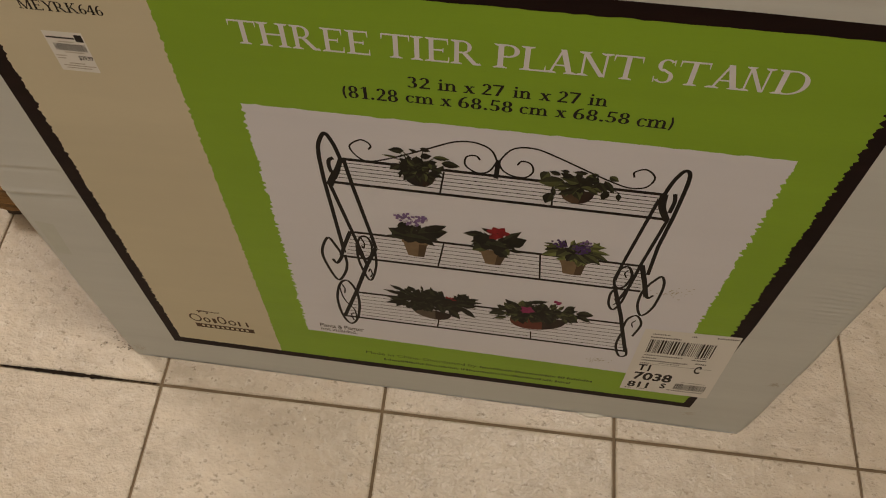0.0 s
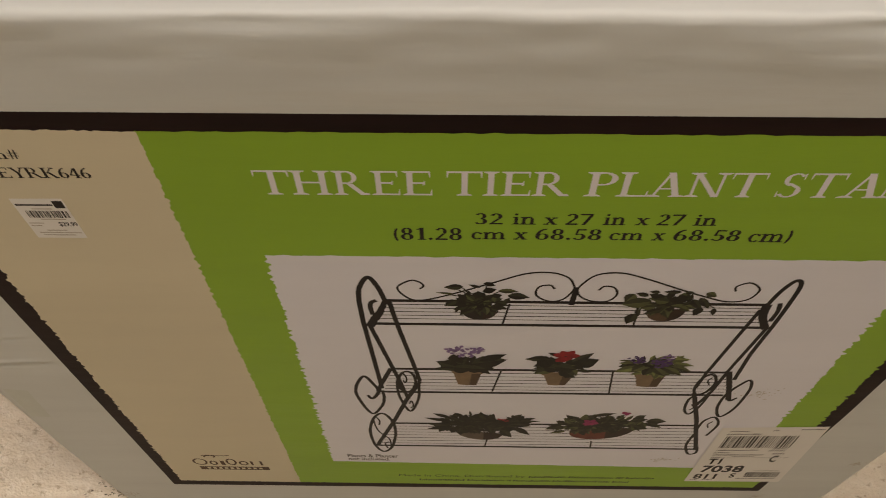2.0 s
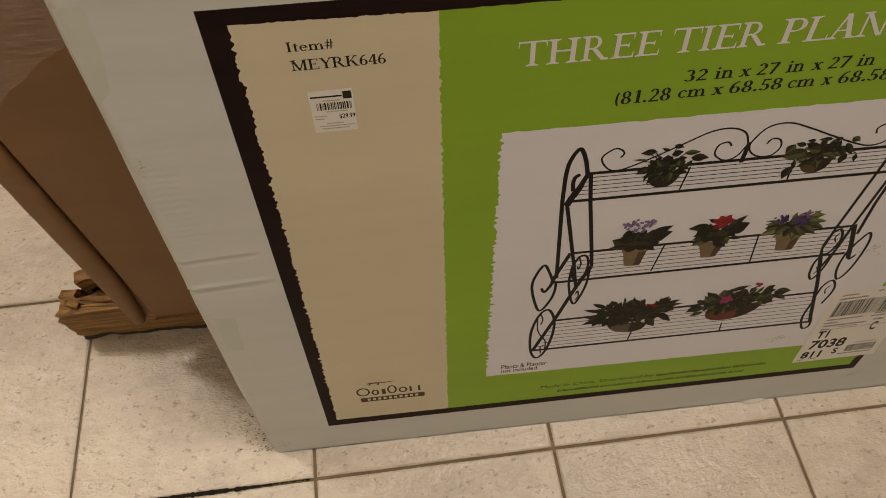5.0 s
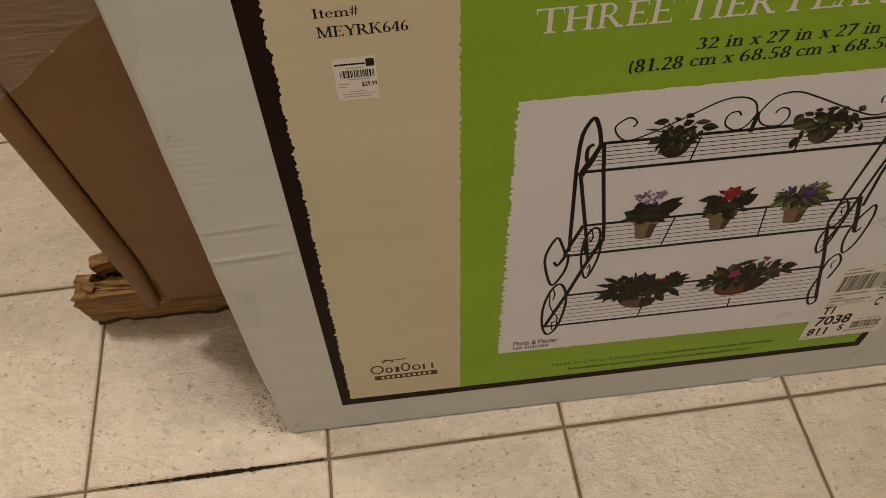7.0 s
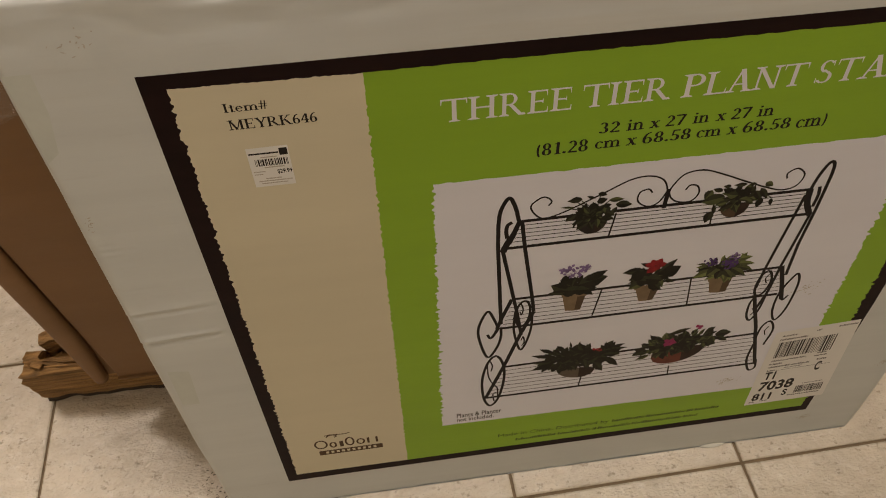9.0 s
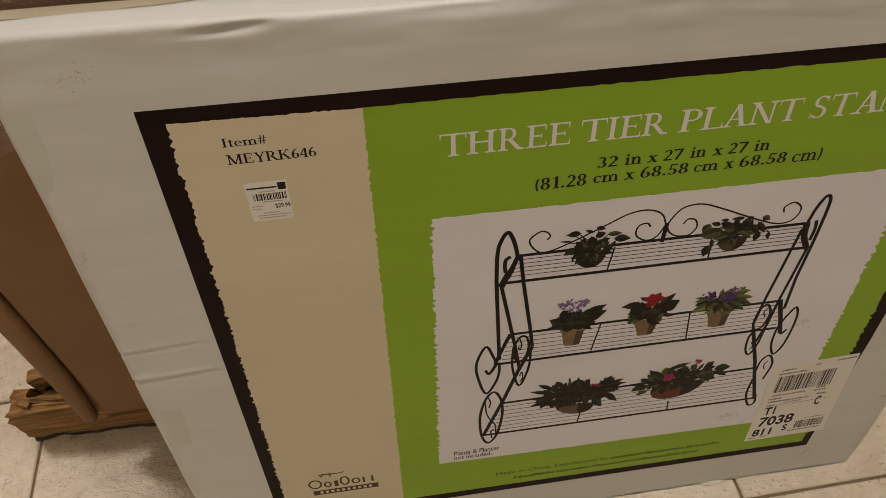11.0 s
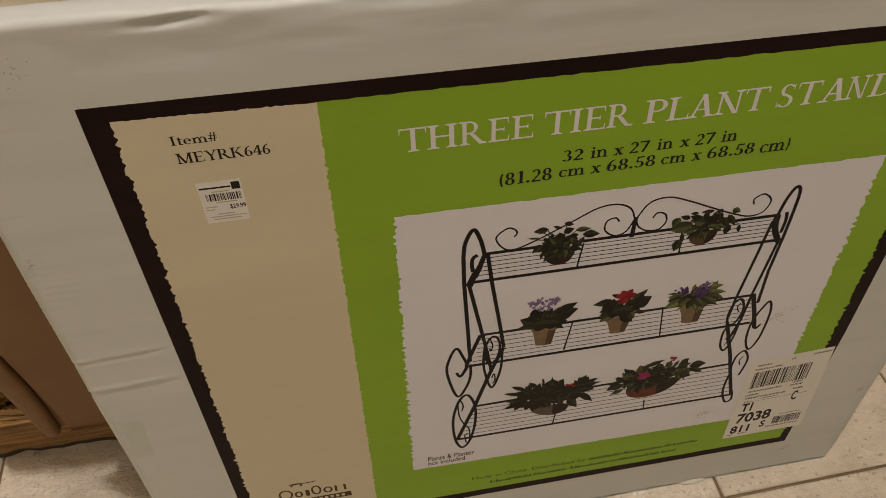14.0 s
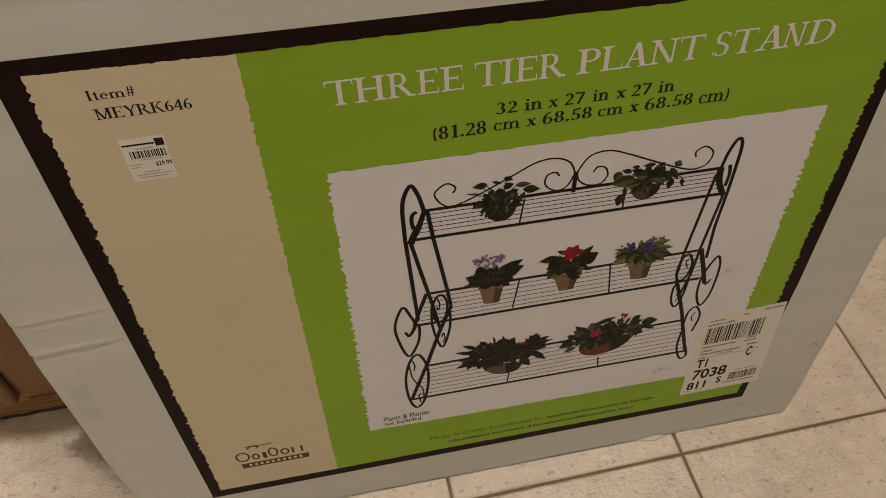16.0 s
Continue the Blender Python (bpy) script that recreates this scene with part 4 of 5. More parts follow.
pictured_plant("printed bowl of dark leafy plants", ((0.3977, 0.2279), (0.4414, 0.2200), 0.0190), M_POT[4], (
    (391.5, 249.0, 24.3, 6.2, 168), (391.5, 256.9, 17.4, 6.2, 155), (389.5, 240.0, 19.3, 7.6, 171), (391.5, 236.2, 24.2, 7.3, -165), (389.5, 238.4, 17.7, 8.9, -118), (397.6, 234.5, 14.4, 9.6, -115), (445.9, 248.3, 28.5, 6.6, 7), (456.1, 248.7, 14.4, 3.5, 102), (449.9, 250.4, 14.3, 3.5, 101),
    (446.3, 241.9, 21.9, 7.7, -7), (457.8, 253.0, 12.7, 5.3, 21), (451.7, 237.2, 25.1, 8.8, -56), (438.7, 229.5, 21.7, 10.2, -55), (411.3, 260.8, 11.1, 2.7, 107), (419.3, 260.2, 10.9, 2.7, 94), (427.4, 256.5, 8.5, 2.9, 85), (399.4, 257.8, 8.8, 3.3, 117)),
    15, (6, 5, 0, 0), ((0.4400, 0.2505, 0.0050, 7, 1, 0.0036),), ((0.4140, 0.2430, 0.0270, 0.0160, -0.12, 120), (0.4460, 0.2440, 0.0130, 0.0100, 0.0, 40)), (), 0.012)
pictured_plant("printed red bowl with pink flowers", ((0.5040, 0.2290), (0.5640, 0.2380), 0.0240), M_POT[2], (
    (492.4, 239.6, 13.9, 8.8, -147), (496.7, 246.0, 9.8, 6.6, 144), (503.0, 255.4, 12.2, 4.8, 119), (519.3, 262.1, 22.6, 7.1, 24), (559.1, 259.2, 11.1, 7.9, 38), (570.2, 252.7, 18.7, 13.4, 2), (573.5, 248.2, 17.1, 7.3, -33), (568.2, 249.5, 13.3, 4.7, -69), (500.9, 229.6, 15.5, 6.7, -158)),
    17, (3, 6, 3, 0), ((0.5210, 0.2488, 0.0030, 12, 2, 0.0070), (0.5478, 0.2682, 0.0022, 6, 2, 0.0050)), ((0.5330, 0.2450, 0.0400, 0.0135, 0.10, 150), (0.5200, 0.2420, 0.0200, 0.0130, 0.0, 60)), (), 0.0105)


# ---- stickers ----
def bar_code(bm, u0, v0, u1, v1, slope, count, seed, lift):
    rnd = random.Random(seed)
    u = u0
    while u < u1:
        w = (u1 - u0) / count * rnd.choice((0.35, 0.5, 0.9, 1.3))
        k = slope * (u - u0)
        quad(bm, [(u, v0 + k), (u + w, v0 + k), (u + w, v1 + k), (u, v1 + k)], lift)
        u += w + (u1 - u0) / count * rnd.choice((0.4, 0.6, 0.9))


sticker = part("price_sticker", flat_poly([(0.1390, 0.5192), (0.1694, 0.5192), (0.1695, 0.5556), (0.1388, 0.5552)], 5), M_STICKER, box, "small white paper price sticker")
bm = bmesh.new()
rect(bm, 0.1400, 0.5492, 0.1618, 0.5506, 6)
rect(bm, 0.1625, 0.5472, 0.1685, 0.5535, 6)
part("shop_mark", bm, M_TEXT, sticker, "dark printed mark")
bm = bmesh.new()
bar_code(bm, 0.1432, 0.5385, 0.1672, 0.5448, 0, 26, 4, 6)
tagged(part("bar_code", bm, M_TEXT, sticker, "black bar code"), kind="stuff")
part("price", text_bm("$29.99", 0.1578, 0.1690, 0.5300, 0.5345, 6, 0.02), M_TEXT, sticker, "black price lettering")
bm = bmesh.new()
for a, b, v in ((0.1480, 0.1600, 0.5460), (0.1490, 0.1640, 0.5366), (0.1405, 0.1490, 0.5330), (0.1405, 0.1470, 0.5306), (0.1480, 0.1600, 0.5262), (0.1425, 0.1680, 0.5240), (0.1440, 0.1640, 0.5218)):
    rect(bm, a, v, b, v + 0.0009, 6)
tagged(part("small_print", bm, M_SMUDGE, sticker, "grey printed bars"), kind="stuff")

label_pts = [(0.6476, 0.0936), (0.7500, 0.0950), (0.7405, 0.2456), (0.6440, 0.2402)]
ship = part("shipping_label", flat_poly(label_pts, 9), M_STICKER, box, "white paper shipping label with a bar code, stuck on askew")


def on_label(a, b):
    """A place on the label, a across and b up, each from 0 to 1."""
    p = [Vector((*q, 0)) for q in label_pts]
    r = (p[0] * (1 - a) + p[1] * a) * (1 - b) + (p[3] * (1 - a) + p[2] * a) * b
    return r.x, r.y


def lay(bm):
    """Moves a mesh drawn on a unit square onto the label."""
    for v in bm.verts:
        u, w = on_label(v.co.x, v.co.z)
        v.co = Vector((u, v.co.y, w))
    return bm


bm = bmesh.new()
bar_code(bm, 0.10, 0.66, 0.80, 0.86, 0, 44, 8, 10)
tagged(part("bar_code", lay(bm), M_TEXT, ship, "black bar code"), kind="stuff")
bm = bmesh.new()
bar_code(bm, 0.58, 0.10, 0.92, 0.20, 0, 40, 18, 10)
tagged(part("bar_code", lay(bm), M_TEXT, ship, "black bar code"), kind="stuff")
for words, a, b, c, d in (("T1", 0.10, 0.235, 0.355, 0.465), ("7038", 0.09, 0.52, 0.195, 0.330), ("811", 0.065, 0.30, 0.055, 0.160), ("S", 0.43, 0.49, 0.085, 0.175), ("C", 0.70, 0.77, 0.40, 0.52)):
    part("label_code", lay(text_bm(words, a, b, c, d, 10, 0.030)), M_TEXT, ship, "black printed code")
bm = bmesh.new()
rnd = random.Random(31)
for a, b, v, h in ((0.10, 0.28, 0.93, 0.018), (0.09, 0.42, 0.885, 0.018), (0.50, 0.56, 0.94, 0.018), (0.76, 0.98, 0.95, 0.018), (0.10, 0.52, 0.61, 0.018), (0.64, 0.76, 0.635, 0.018),
                   (0.62, 0.78, 0.60, 0.018), (0.09, 0.25, 0.565, 0.02), (0.10, 0.60, 0.525, 0.02), (0.68, 0.80, 0.545, 0.02), (0.10, 0.20, 0.485, 0.012), (0.30, 0.52, 0.500, 0.012), (0.10, 0.88, 0.478, 0.004), (0.52, 0.92, 0.065, 0.016),
                   (0.05, 0.12, 0.028, 0.014), (0.18, 0.28, 0.035, 0.014), (0.64, 0.90, 0.225, 0.010)):
    u = a
    while u < b:
        w = rnd.uniform(0.008, 0.018)
        rect(bm, u, v, min(b, u + w), v + h * rnd.uniform(0.7, 1.15), 10)
        u += w + (0.006 if h > 0.005 else 0.0)
tagged(part("small_print", lay(bm), M_FAINT, ship, "black printed bars"), kind="stuff")


# scuffs and old tape on the board
def scuff(u, v, w, h, seed, mat=None, name="scuff_mark", count=40):
    rnd = random.Random(seed)
    bm = bmesh.new()
    for i in range(count):
        a, b = rnd.gauss(0, 0.35) * w, rnd.gauss(0, 0.3) * h
        leaf(bm, u + a, v + b + 0.35 * a * h / w, rnd.uniform(0.001, 0.0038), rnd.uniform(0.0004, 0.0012), rnd.gauss(0.25, 0.5), 5 + 0.05 * (i % 20), 0)
    part(name, bm, mat or M_SMUDGE, box, "brownish scuff marks")


scuff(0.012, 0.022, 0.012, 0.020, 12)
scuff(0.006, 0.50, 0.004, 0.016, 14, count=14)
scuff(0.653, 0.312, 0.020, 0.014, 2)
scuff(0.607, 0.157, 0.020, 0.008, 3)
scuff(0.806, 0.150, 0.012, 0.010, 4)
scuff(0.742, 0.045, 0.012, 0.008, 6)
scuff(0.055, 0.648, 0.022, 0.012, 8, count=18)
for quad_pts in ([(0.0030, 0.2480), (0.0200, 0.2470), (0.0250, 0.3030), (0.0050, 0.3060)], [(0.0015, 0.5600), (0.0120, 0.5680), (0.0190, 0.6000), (0.0200, 0.6300), (0.0015, 0.6300)]):
    part("tape_patch", flat_poly(quad_pts, 1.6), M_TAPE, box, "yellowed tape patch")
bm = bmesh.new()
for i in range(14):
    a, b = 0.004 + i * 0.0095, 0.004 + (i + 1) * 0.0095
    z = [BH + 0.0006 - 0.0055 * x + 0.0022 + 0.0022 * noise.noise((x * 5, 0.3, 0.25)) for x in (a, b)]
    d0, d1 = [0.024 + 0.010 * (x / 0.137) ** 3 for x in (a, b)]
    bm.faces.new([bm.verts.new(p) for p in ((a, d0, z[0]), (b, d1, z[1]), (b, BD - 0.002, z[1]), (a, BD - 0.002, z[0]))])
part("tape_strip", bm, M_TAPEOLD, box, "yellowed tape along the top")

bm = bmesh.new()
prev = None
for i in range(13):
    k = i / 12
    u = 0.612 + 0.034 * k
    h = 0.0045 * math.sin(math.pi * k) ** 0.7
    pair = (bm.verts.new((u, -0.0009 - 0.003 * math.sin(math.pi * k), 0.0015)), bm.verts.new((u, -0.0005, 0.0020 + h)))
    if prev:
        bm.faces.new((prev[0], pair[0], pair[1], prev[1]))
    prev = pair
part("torn_flake", bm, M_EDGE, box, "torn flake of white board at the bottom edge", smooth=True)

# ---- wooden skid and the brown carton on it ----
skid = tagged(new("wooden_skid"), "weathered wooden skid with a splintered broken end, on the floor", "pallet")
skid.location = (-0.274, 0.187, 0)


def plank(length, depth, height, seed, ragged=0.02):
    """A rough sawn timber along x whose near end is broken."""
    bm = bmesh.new()
    nx, ny, nz = 60, 7, 8
    grid = {}
    for i in range(nx + 1):
        t = (i / nx) ** 1.8
        for j in range(ny + 1):
            for k in range(nz + 1):
                if 0 < i < nx and 0 < j < ny and 0 < k < nz:
                    continue
                x, y, z = t * length, j / ny * depth, k / nz * height
                w = max(0.0, 1 - t * length / 0.16)
                x += w * (ragged * noise.noise((y * 38, z * 55, seed)) + 0.4 * ragged * noise.noise((y * 120, z * 160, seed + 4)))
                if i == 0:
                    x += 0.010 * (z / height) * (1 if y < depth * 0.4 else 0.2) + 0.006 * noise.noise((z * 120, y * 60, seed + 8)) + 0.06 * max(0, y / depth - 0.75)
                if k == nz:
                    z -= w * (0.006 + 0.010 * noise.noise((x * 30, y * 50, seed)))
                    if ragged > 0.005 and 0.024 < x < 0.115 and y > 0.014:
                        z -= 0.030 * min(1.0, (y - 0.014) / 0.01)
                if j == 0:
                    y += 0.0022 * noise.noise((x * 5, z * 90, seed)) + 0.003 * noise.noise((x * 16, z * 20, seed + 2))
                    if z < 0.016:
                        y += 0.004 * (1 + noise.noise((x * 40, 3, seed)))
                grid[i, j, k] = bm.verts.new((x, y, max(0.0, z)))

    def face(*keys):
        f = bm.faces.new([grid[q] for q in keys])
        # lowest faces take the dark wood: floor-level shade put into the colour
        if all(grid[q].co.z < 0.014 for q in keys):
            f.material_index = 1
    for i in range(nx):
        for j in range(ny):
            face((i, j, 0), (i, j + 1, 0), (i + 1, j + 1, 0), (i + 1, j, 0))
            face((i, j, nz), (i + 1, j, nz), (i + 1, j + 1, nz), (i, j + 1, nz))
        for k in range(nz):
            face((i, 0, k), (i + 1, 0, k), (i + 1, 0, k + 1), (i, 0, k + 1))
            face((i, ny, k), (i, ny, k + 1), (i + 1, ny, k + 1), (i + 1, ny, k))
    for j in range(ny):
        for k in range(nz):
            face((0, j, k), (0, j, k + 1), (0, j + 1, k + 1), (0, j + 1, k))
            face((nx, j, k), (nx, j + 1, k), (nx, j + 1, k + 1), (nx, j, k + 1))
    bmesh.ops.recalc_face_normals(bm, faces=bm.faces)
    return bm


part("front_beam", plank(1.02, 0.040, 0.089, 3, 0.010), [M_WOOD, M_WOODDARK], skid, "splintered orange-brown beam, with shade painted dark along the bottom")
bm = plank(0.90, 0.085, 0.089, 12, 0.004)
bmesh.ops.translate(bm, verts=bm.verts, vec=(0.12, 0.48, 0))
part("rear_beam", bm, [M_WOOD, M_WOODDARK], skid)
for i in range(4):
    part("deck_board", box_mesh((0.16 + i * 0.22, 0.088, 0.066), (0.30 + i * 0.22, 0.478, 0.087), 0.002), M_WOOD, skid)


def splinter(x, y, z, length, width, rx, rz, seed):
    bm = bmesh.new()
    add_box(bm, (0, -width / 2, -width * 0.35), (length, width / 2, width * 0.35))
    bmesh.ops.subdivide_edges(bm, edges=[e for e in bm.edges if abs(e.verts[0].co.x - e.verts[1].co.x) > length * 0.5], cuts=4)
    for v in bm.verts:
        k = v.co.x / length
        v.co.y *= 1 - 0.75 * k ** 2
        v.co.z *= 1 - 0.6 * k
        v.co += Vector((0, 0.25 * width * noise.noise((k * 4, seed, 0)), 0.3 * width * noise.noise((k * 4, seed, 3))))
    bmesh.ops.transform(bm, matrix=pose(x, y, z, rx, -8, rz), verts=bm.verts)
    part("splinter", bm, M_WOOD, skid, "raw splinter of broken wood")


splinter(0.100, 0.016, 0.080, 0.070, 0.012, 10, 178, 1)
splinter(0.128, 0.026, 0.072, 0.060, 0.016, -12, 172, 2)
splinter(0.062, 0.032, 0.066, 0.045, 0.016, 20, 186, 3)
splinter(0.074, 0.020, 0.060, 0.030, 0.016, 10, 70, 4)
splinter(0.150, 0.004, 0.086, 0.110, 0.006, 5, 181, 6)
splinter(0.060, 0.012, 0.083, 0.048, 0.010, 4, 170, 7)
splinter(0.030, 0.010, 0.088, 0.026, 0.008, 0, 160, 8)


def chunk(x, y, z, sx, sy, sz, turn, seed):
    """A torn-off block of the timber, rough on every side."""
    bm = bmesh.new()
    bmesh.ops.create_cube(bm, size=1.0)
    bmesh.ops.subdivide_edges(bm, edges=bm.edges[:], cuts=4, use_grid_fill=True)
    for v in bm.verts:
        rough_n = noise.noise_vector((v.co.x * 2.5 + seed, v.co.y * 2.5, v.co.z * 6))
        v.co = Vector((v.co.x * sx, v.co.y * sy, (v.co.z + 0.5) * sz)) + 0.10 * sx * rough_n
    bmesh.ops.transform(bm, matrix=pose(x, y, z, 0, -8, turn), verts=bm.verts)
    part("broken_chunk", bm, M_WOOD, skid, "torn block of raw wood")


chunk(0.050, 0.052, 0.004, 0.026, 0.018, 0.098, 12, 1)
chunk(0.085, 0.056, 0.004, 0.034, 0.020, 0.078, -6, 5)

CX0, CX1, CY0, CY1, CZ0, CZ1 = -0.150, 0.640, 0.166, 0.740, 0.0895, 0.98
carton = tagged(new("brown_carton"), "tall brown cardboard carton wrapped in film, on a wooden skid", "carton")
carton.location = (CX0, CY0, CZ0)


def carton_body():
    bm = bmesh.new()
    add_box(bm, (0.0112, 0, 0), (CX1 - CX0, CY1 - CY0, CZ1 - CZ0), 0.0025, 2)
    bmesh.ops.subdivide_edges(bm, edges=[e for e in bm.edges if e.calc_length() > 0.3], cuts=14, use_grid_fill=True)
    for v in bm.verts:
        v.co.y += 0.0022 * noise.noise((v.co.x * 5, v.co.z * 4, 1)) if v.co.y < 0.01 else 0
    return bm


part("body", carton_body(), M_KRAFT, carton, "plain brown kraft board")


def rolled_edge():
    """The crushed corner of the carton, folded over into a flat roll that narrows at its foot, with a pinched kink."""
    bm = bmesh.new()
    rows = []
    for i in range(91):
        z = i / 90 * (CZ1 - CZ0) + 0.001
        right = 0.0085 - 0.0105 * max(0.0, 1 - z / 0.13) ** 1.5 + 0.0012 * noise.noise((z * 9, 0, 1))
        left = -0.0185 + 0.0010 * noise.noise((z * 14, 2, 2))
        kink = math.exp(-((z - 0.285 - 0.0) / 0.006) ** 2)
        deep = 0.0085 + 0.0012 * noise.noise((z * 22, 5, 3)) - 0.0035 * kink
        ring = []
        for j in range(15):
            a = radians(-20 + 220 * j / 14)
            c, q = math.cos(a), math.sin(a)
            ring.append(bm.verts.new(((left + right) / 2 + (right - left) / 2 * math.copysign(abs(c) ** 0.8, c) + 0.0015 * kink * c, -deep * math.copysign(abs(q) ** 0.7, q) + 0.002, z)))
        rows.append(ring)
    for a, b in zip(rows, rows[1:]):
        for j in range(14):
            bm.faces.new((a[j], a[j + 1], b[j + 1], b[j]))
        bm.faces.new((a[14], a[0], b[0], b[14]))
    bm.faces.new(rows[0])
    bm.faces.new(rows[-1])
    bmesh.ops.recalc_face_normals(bm, faces=bm.faces)
    return bm


part("side_panel", box_mesh((-0.006, 0.0065, 0.0), (0.0110, CY1 - CY0, CZ1 - CZ0), 0.002), M_KRAFT, carton)
part("rolled_corner", rolled_edge(), M_KRAFT, carton, "crushed rounded corner of the carton", smooth=True)
bm = bmesh.new()
add_box(bm, (0.012, -0.004, 0.001), (0.30, -0.0005, 0.0035))
for v in bm.verts:
    v.co.z += 0.002 * noise.noise((v.co.x * 20, 0, 0))
part("bottom_flap_edge", bm, M_KRAFT, carton, "thin raised flap edge")


def film_sheet():
    bm = bmesh.new()
    nu, nv = 110, 110
    rows = []
    for i in range(nu + 1):
        x = i / nu
        row = []
        for j in range(nv + 1):
            u = -0.022 + x * 0.50
            low = 0.3800 + 0.667 * u + 0.004 * noise.noise((u * 40, 0, 0))
            z = low + (CZ1 - CZ0 - 0.01 - low) * j / nv
            fold = 0.5 * noise.noise((u * 9 + z * 14, z * 5 - u * 16, 0)) + 0.7 * (0.5 - abs(noise.noise((u * 12 + z * 6, z * 38 - u * 30, 3)))) + 0.5 * (0.5 - abs(noise.noise((u * 40 - z * 10, z * 60 + u * 30, 7))))
            row.append(bm.verts.new((u, -0.0155 + 0.0050 * fold + 0.0085 * min(1, max(0, (u - 0.01) / 0.03)), z)))
        rows.append(row)
    for a, b in zip(rows, rows[1:]):
        for j in range(nv):
            bm.faces.new((a[j], b[j], b[j + 1], a[j + 1]))
    return bm


film = part("stretch_film", film_sheet(), M_FILM, carton, "clear wrinkled plastic wrap", smooth=True)
bm = box_mesh((-0.012, 0.012, 0.004), (-0.008, 0.040, 0.006))
bmesh.ops.translate(bm, verts=bm.verts, vec=(-0.004, 0.02, 0.0))
part("staple", bm, M_METAL, carton, "bright metal staple")

# ---- grit on the floor ----
rnd = random.Random(44)
bm = bmesh.new()
for i in range(300):
    k = rnd.random() ** 1.3
    x, y = -0.006 - 0.012 * k - abs(rnd.gauss(0, 0.020)), 0.004 + 0.16 * k
    s = rnd.uniform(0.0005, 0.0018) * (1.1 - 0.5 * k)
    if i > 250:
        x, y, s = rnd.uniform(-0.6, 1.3), rnd.uniform(-0.35, 0.10), rnd.uniform(0.0004, 0.0011)
    lean = rnd.gauss(0.6, 0.5) * s
    w = s * rnd.uniform(0.25, 0.6)
    base = [bm.verts.new((x - s + a, y + b, 0.0003)) for a, b in ((0, -w), (2 * s, lean - w * 0.4), (2 * s, lean + w * 0.4), (0, w))]
    peak = [bm.verts.new((v.co.x * 0.9 + x * 0.1, v.co.y * 0.9 + (y + lean / 2) * 0.1, 0.0003 + s * 0.35)) for v in base]
    bm.faces.new(peak)
    for a in range(4):
        b = (a + 1) % 4
        bm.faces.new((base[a], base[b], peak[b], peak[a]))
tagged(link_mesh("floor_grit", bm, M_DIRT), "dark crumbs of dirt on the tiles beside the box", "grit", kind="stuff")

# ---- tiles, laid on the screed with open joints ----
TX, TY = 0.3065, 0.3015
ORIGIN = Vector((0.3547, -0.0327))
ROW, COL = Vector((math.cos(radians(0.9)), math.sin(radians(0.9)))), Vector((-math.sin(radians(1.9)), math.cos(radians(1.9))))
GAP = 0.0036


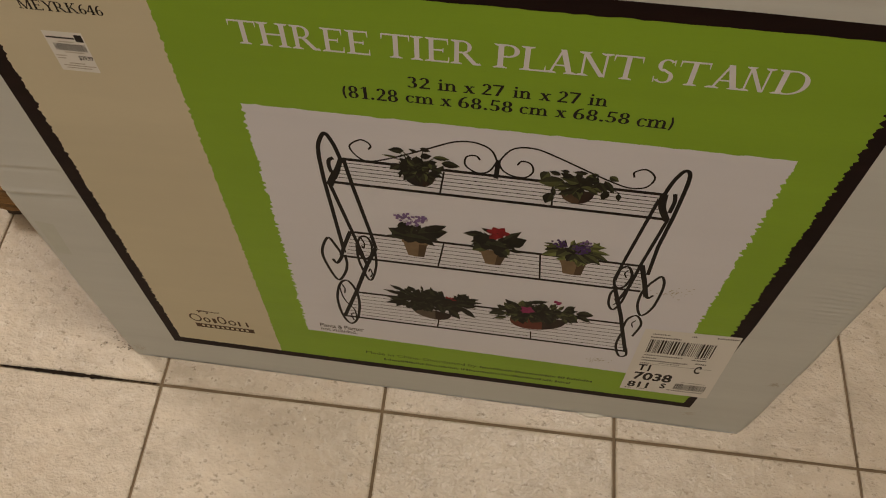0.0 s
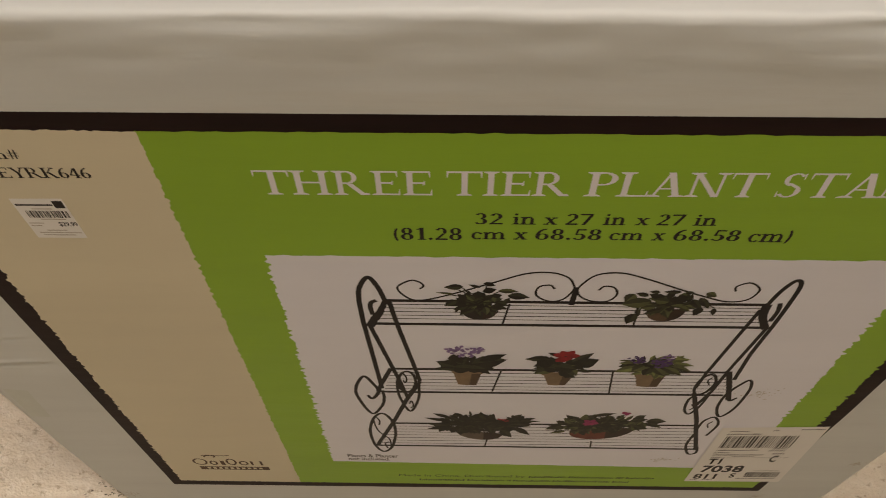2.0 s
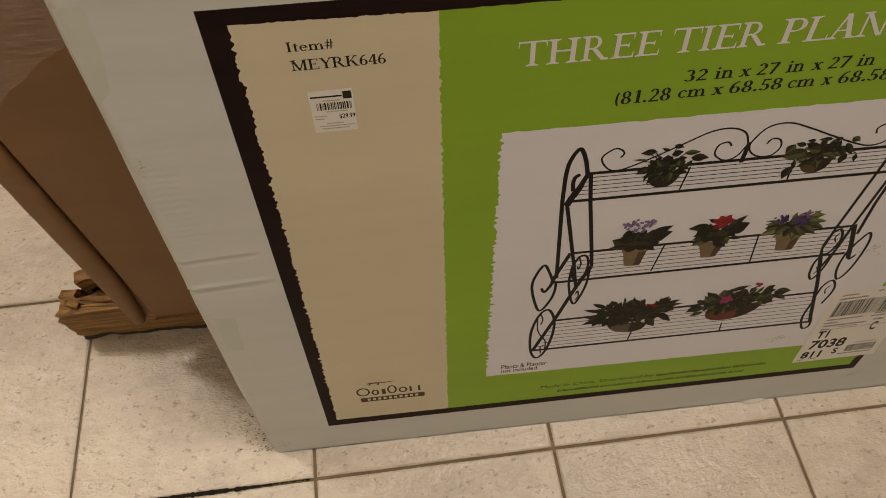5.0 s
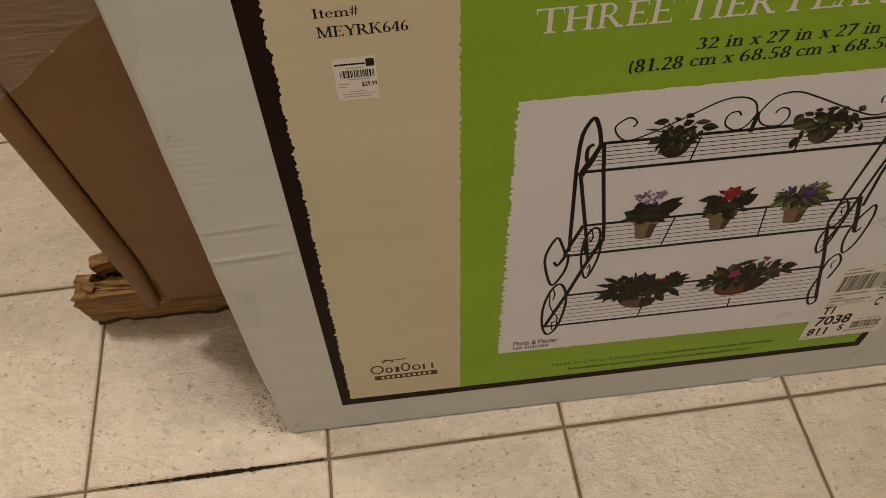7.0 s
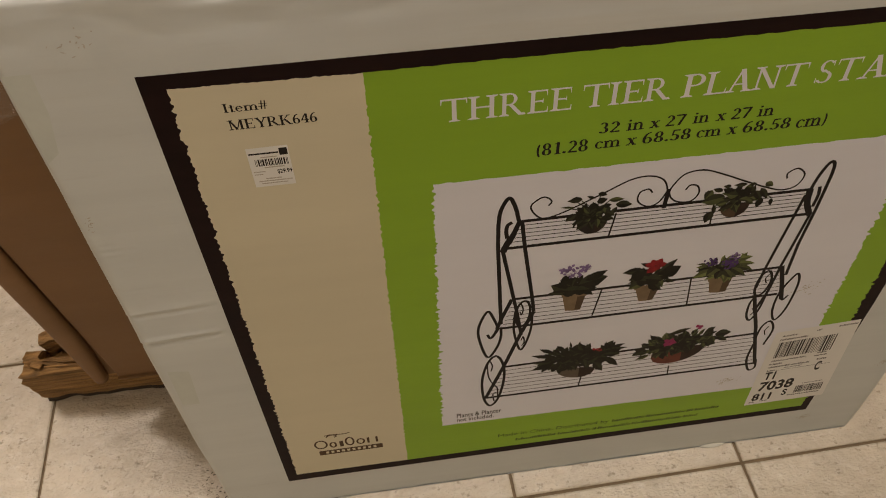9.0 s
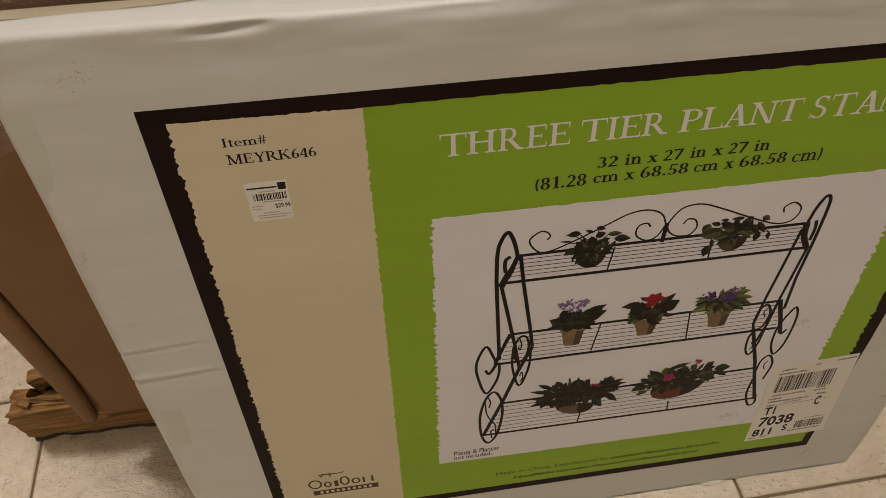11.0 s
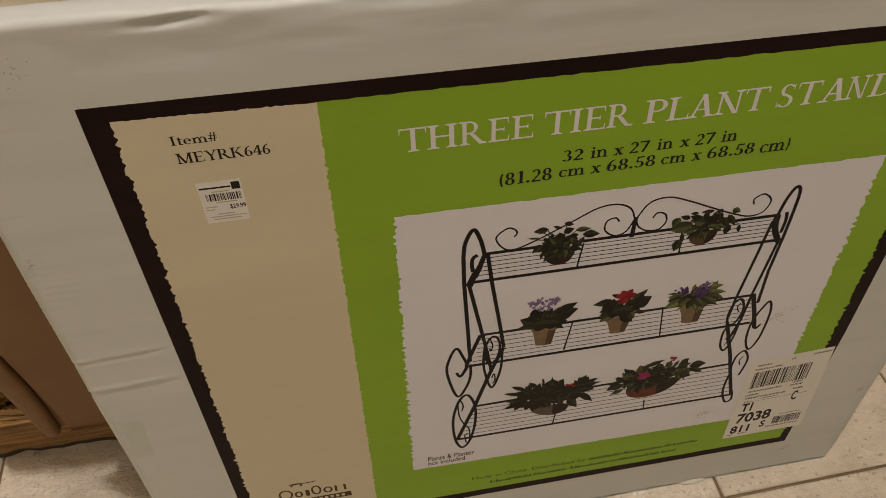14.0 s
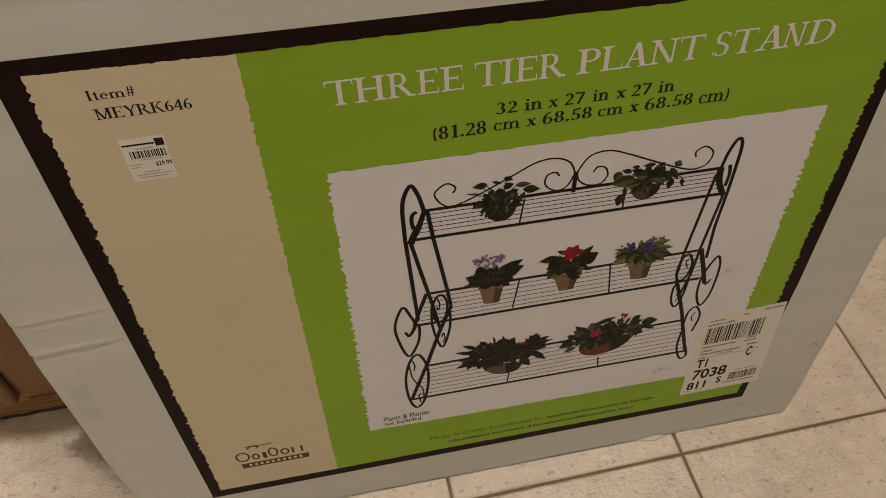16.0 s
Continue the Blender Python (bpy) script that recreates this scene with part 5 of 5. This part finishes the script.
def tile_mesh(seed):
    """A tile with eased, slightly nibbled edges; its own corner at the origin."""
    rnd_t = random.Random(seed)
    bm = bmesh.new()
    n = 6
    outer, inner, low = [], [], []
    per = [(i / n, 0) for i in range(n)] + [(1, i / n) for i in range(n)] + [(1 - i / n, 1) for i in range(n)] + [(0, 1 - i / n) for i in range(n)]

    def place(a, b, inset, z):
        p = ROW * (GAP / 2 + inset + a * (TX - GAP - 2 * inset)) + COL * (GAP / 2 + inset + b * (TY - GAP - 2 * inset))
        return bm.verts.new((p.x, p.y, z))
    for a, b in per:
        j = rnd_t.uniform(-0.0004, 0.0005)
        inner.append(place(a, b, 0.0022 + abs(j), 0.0))
        outer.append(place(a, b, 0.0002 + j * 0.5, -0.0014))
        low.append(place(a, b, 0.0, -0.006))
    bm.faces.new(inner)
    m = len(per)
    for i in range(m):
        j = (i + 1) % m
        bm.faces.new((outer[i], outer[j], inner[j], inner[i]))
        bm.faces.new((low[i], low[j], outer[j], outer[i]))
    me = bpy.data.meshes.new("tile")
    bm.to_mesh(me)
    bm.free()
    me.materials.append(M_TILE)
    return me


meshes = [tile_mesh(s) for s in range(5)]
far_cells = []
for i in range(-12, 13):
    for j in range(-12, 12):
        c = ORIGIN + ROW * (TX * i) + COL * (TY * j)
        if not (RX0 - TX < c.x < RX1 and RY0 - TY < c.y < RY1):
            continue
        if -6 <= i <= 7 and -5 <= j <= 5:
            t = new("tile", meshes[(i * 3 + j * 7) % 5])
            t.location = (c.x, c.y, 0.0003 * ((i * 5 + j * 3) % 3))
            t.parent = floor
        else:
            far_cells.append(c)
bm = bmesh.new()
for c in far_cells:
    pts = [c + ROW * a + COL * b for a, b in ((GAP, GAP), (TX, GAP), (TX, TY), (GAP, TY))]
    # tiles along the walls are cut to fit
    pts = [(min(RX1 - 0.002, max(RX0 + 0.002, p.x)), min(RY1 - 0.002, max(RY0 + 0.002, p.y))) for p in pts]
    if pts[1][0] - pts[0][0] > 0.008 and pts[2][1] - pts[1][1] > 0.008:
        bm.faces.new([bm.verts.new((*p, 0.0)) for p in pts])
tagged(link_mesh("outer_tiles", bm, M_TILE, floor), "beige stone-look tiles", kind="stuff")

# the joint that has lost its grout and filled with dirt
bm = bmesh.new()
prev = None
for i in range(121):
    k = i / 120
    p = ORIGIN + ROW * (TX * (-1.9 + 0.88 * k))
    w = 0.0010 + 0.0030 * math.sin(math.pi * min(1, k * 1.05)) ** 2 * (0.4 + 0.6 * k) + 0.0020 * noise.noise((k * 34, 1, 1)) + 0.0012 * noise.noise((k * 110, 3, 1))
    pair = (bm.verts.new((p.x, p.y - w * 1.3 + 0.001, 0.0011)), bm.verts.new((p.x, p.y + w * 0.8, 0.0011)))
    if prev:
        bm.faces.new((prev[0], pair[0], pair[1], prev[1]))
    prev = pair
part("dirty_joint", bm, M_DIRT, floor, "dark open joint between two tiles")
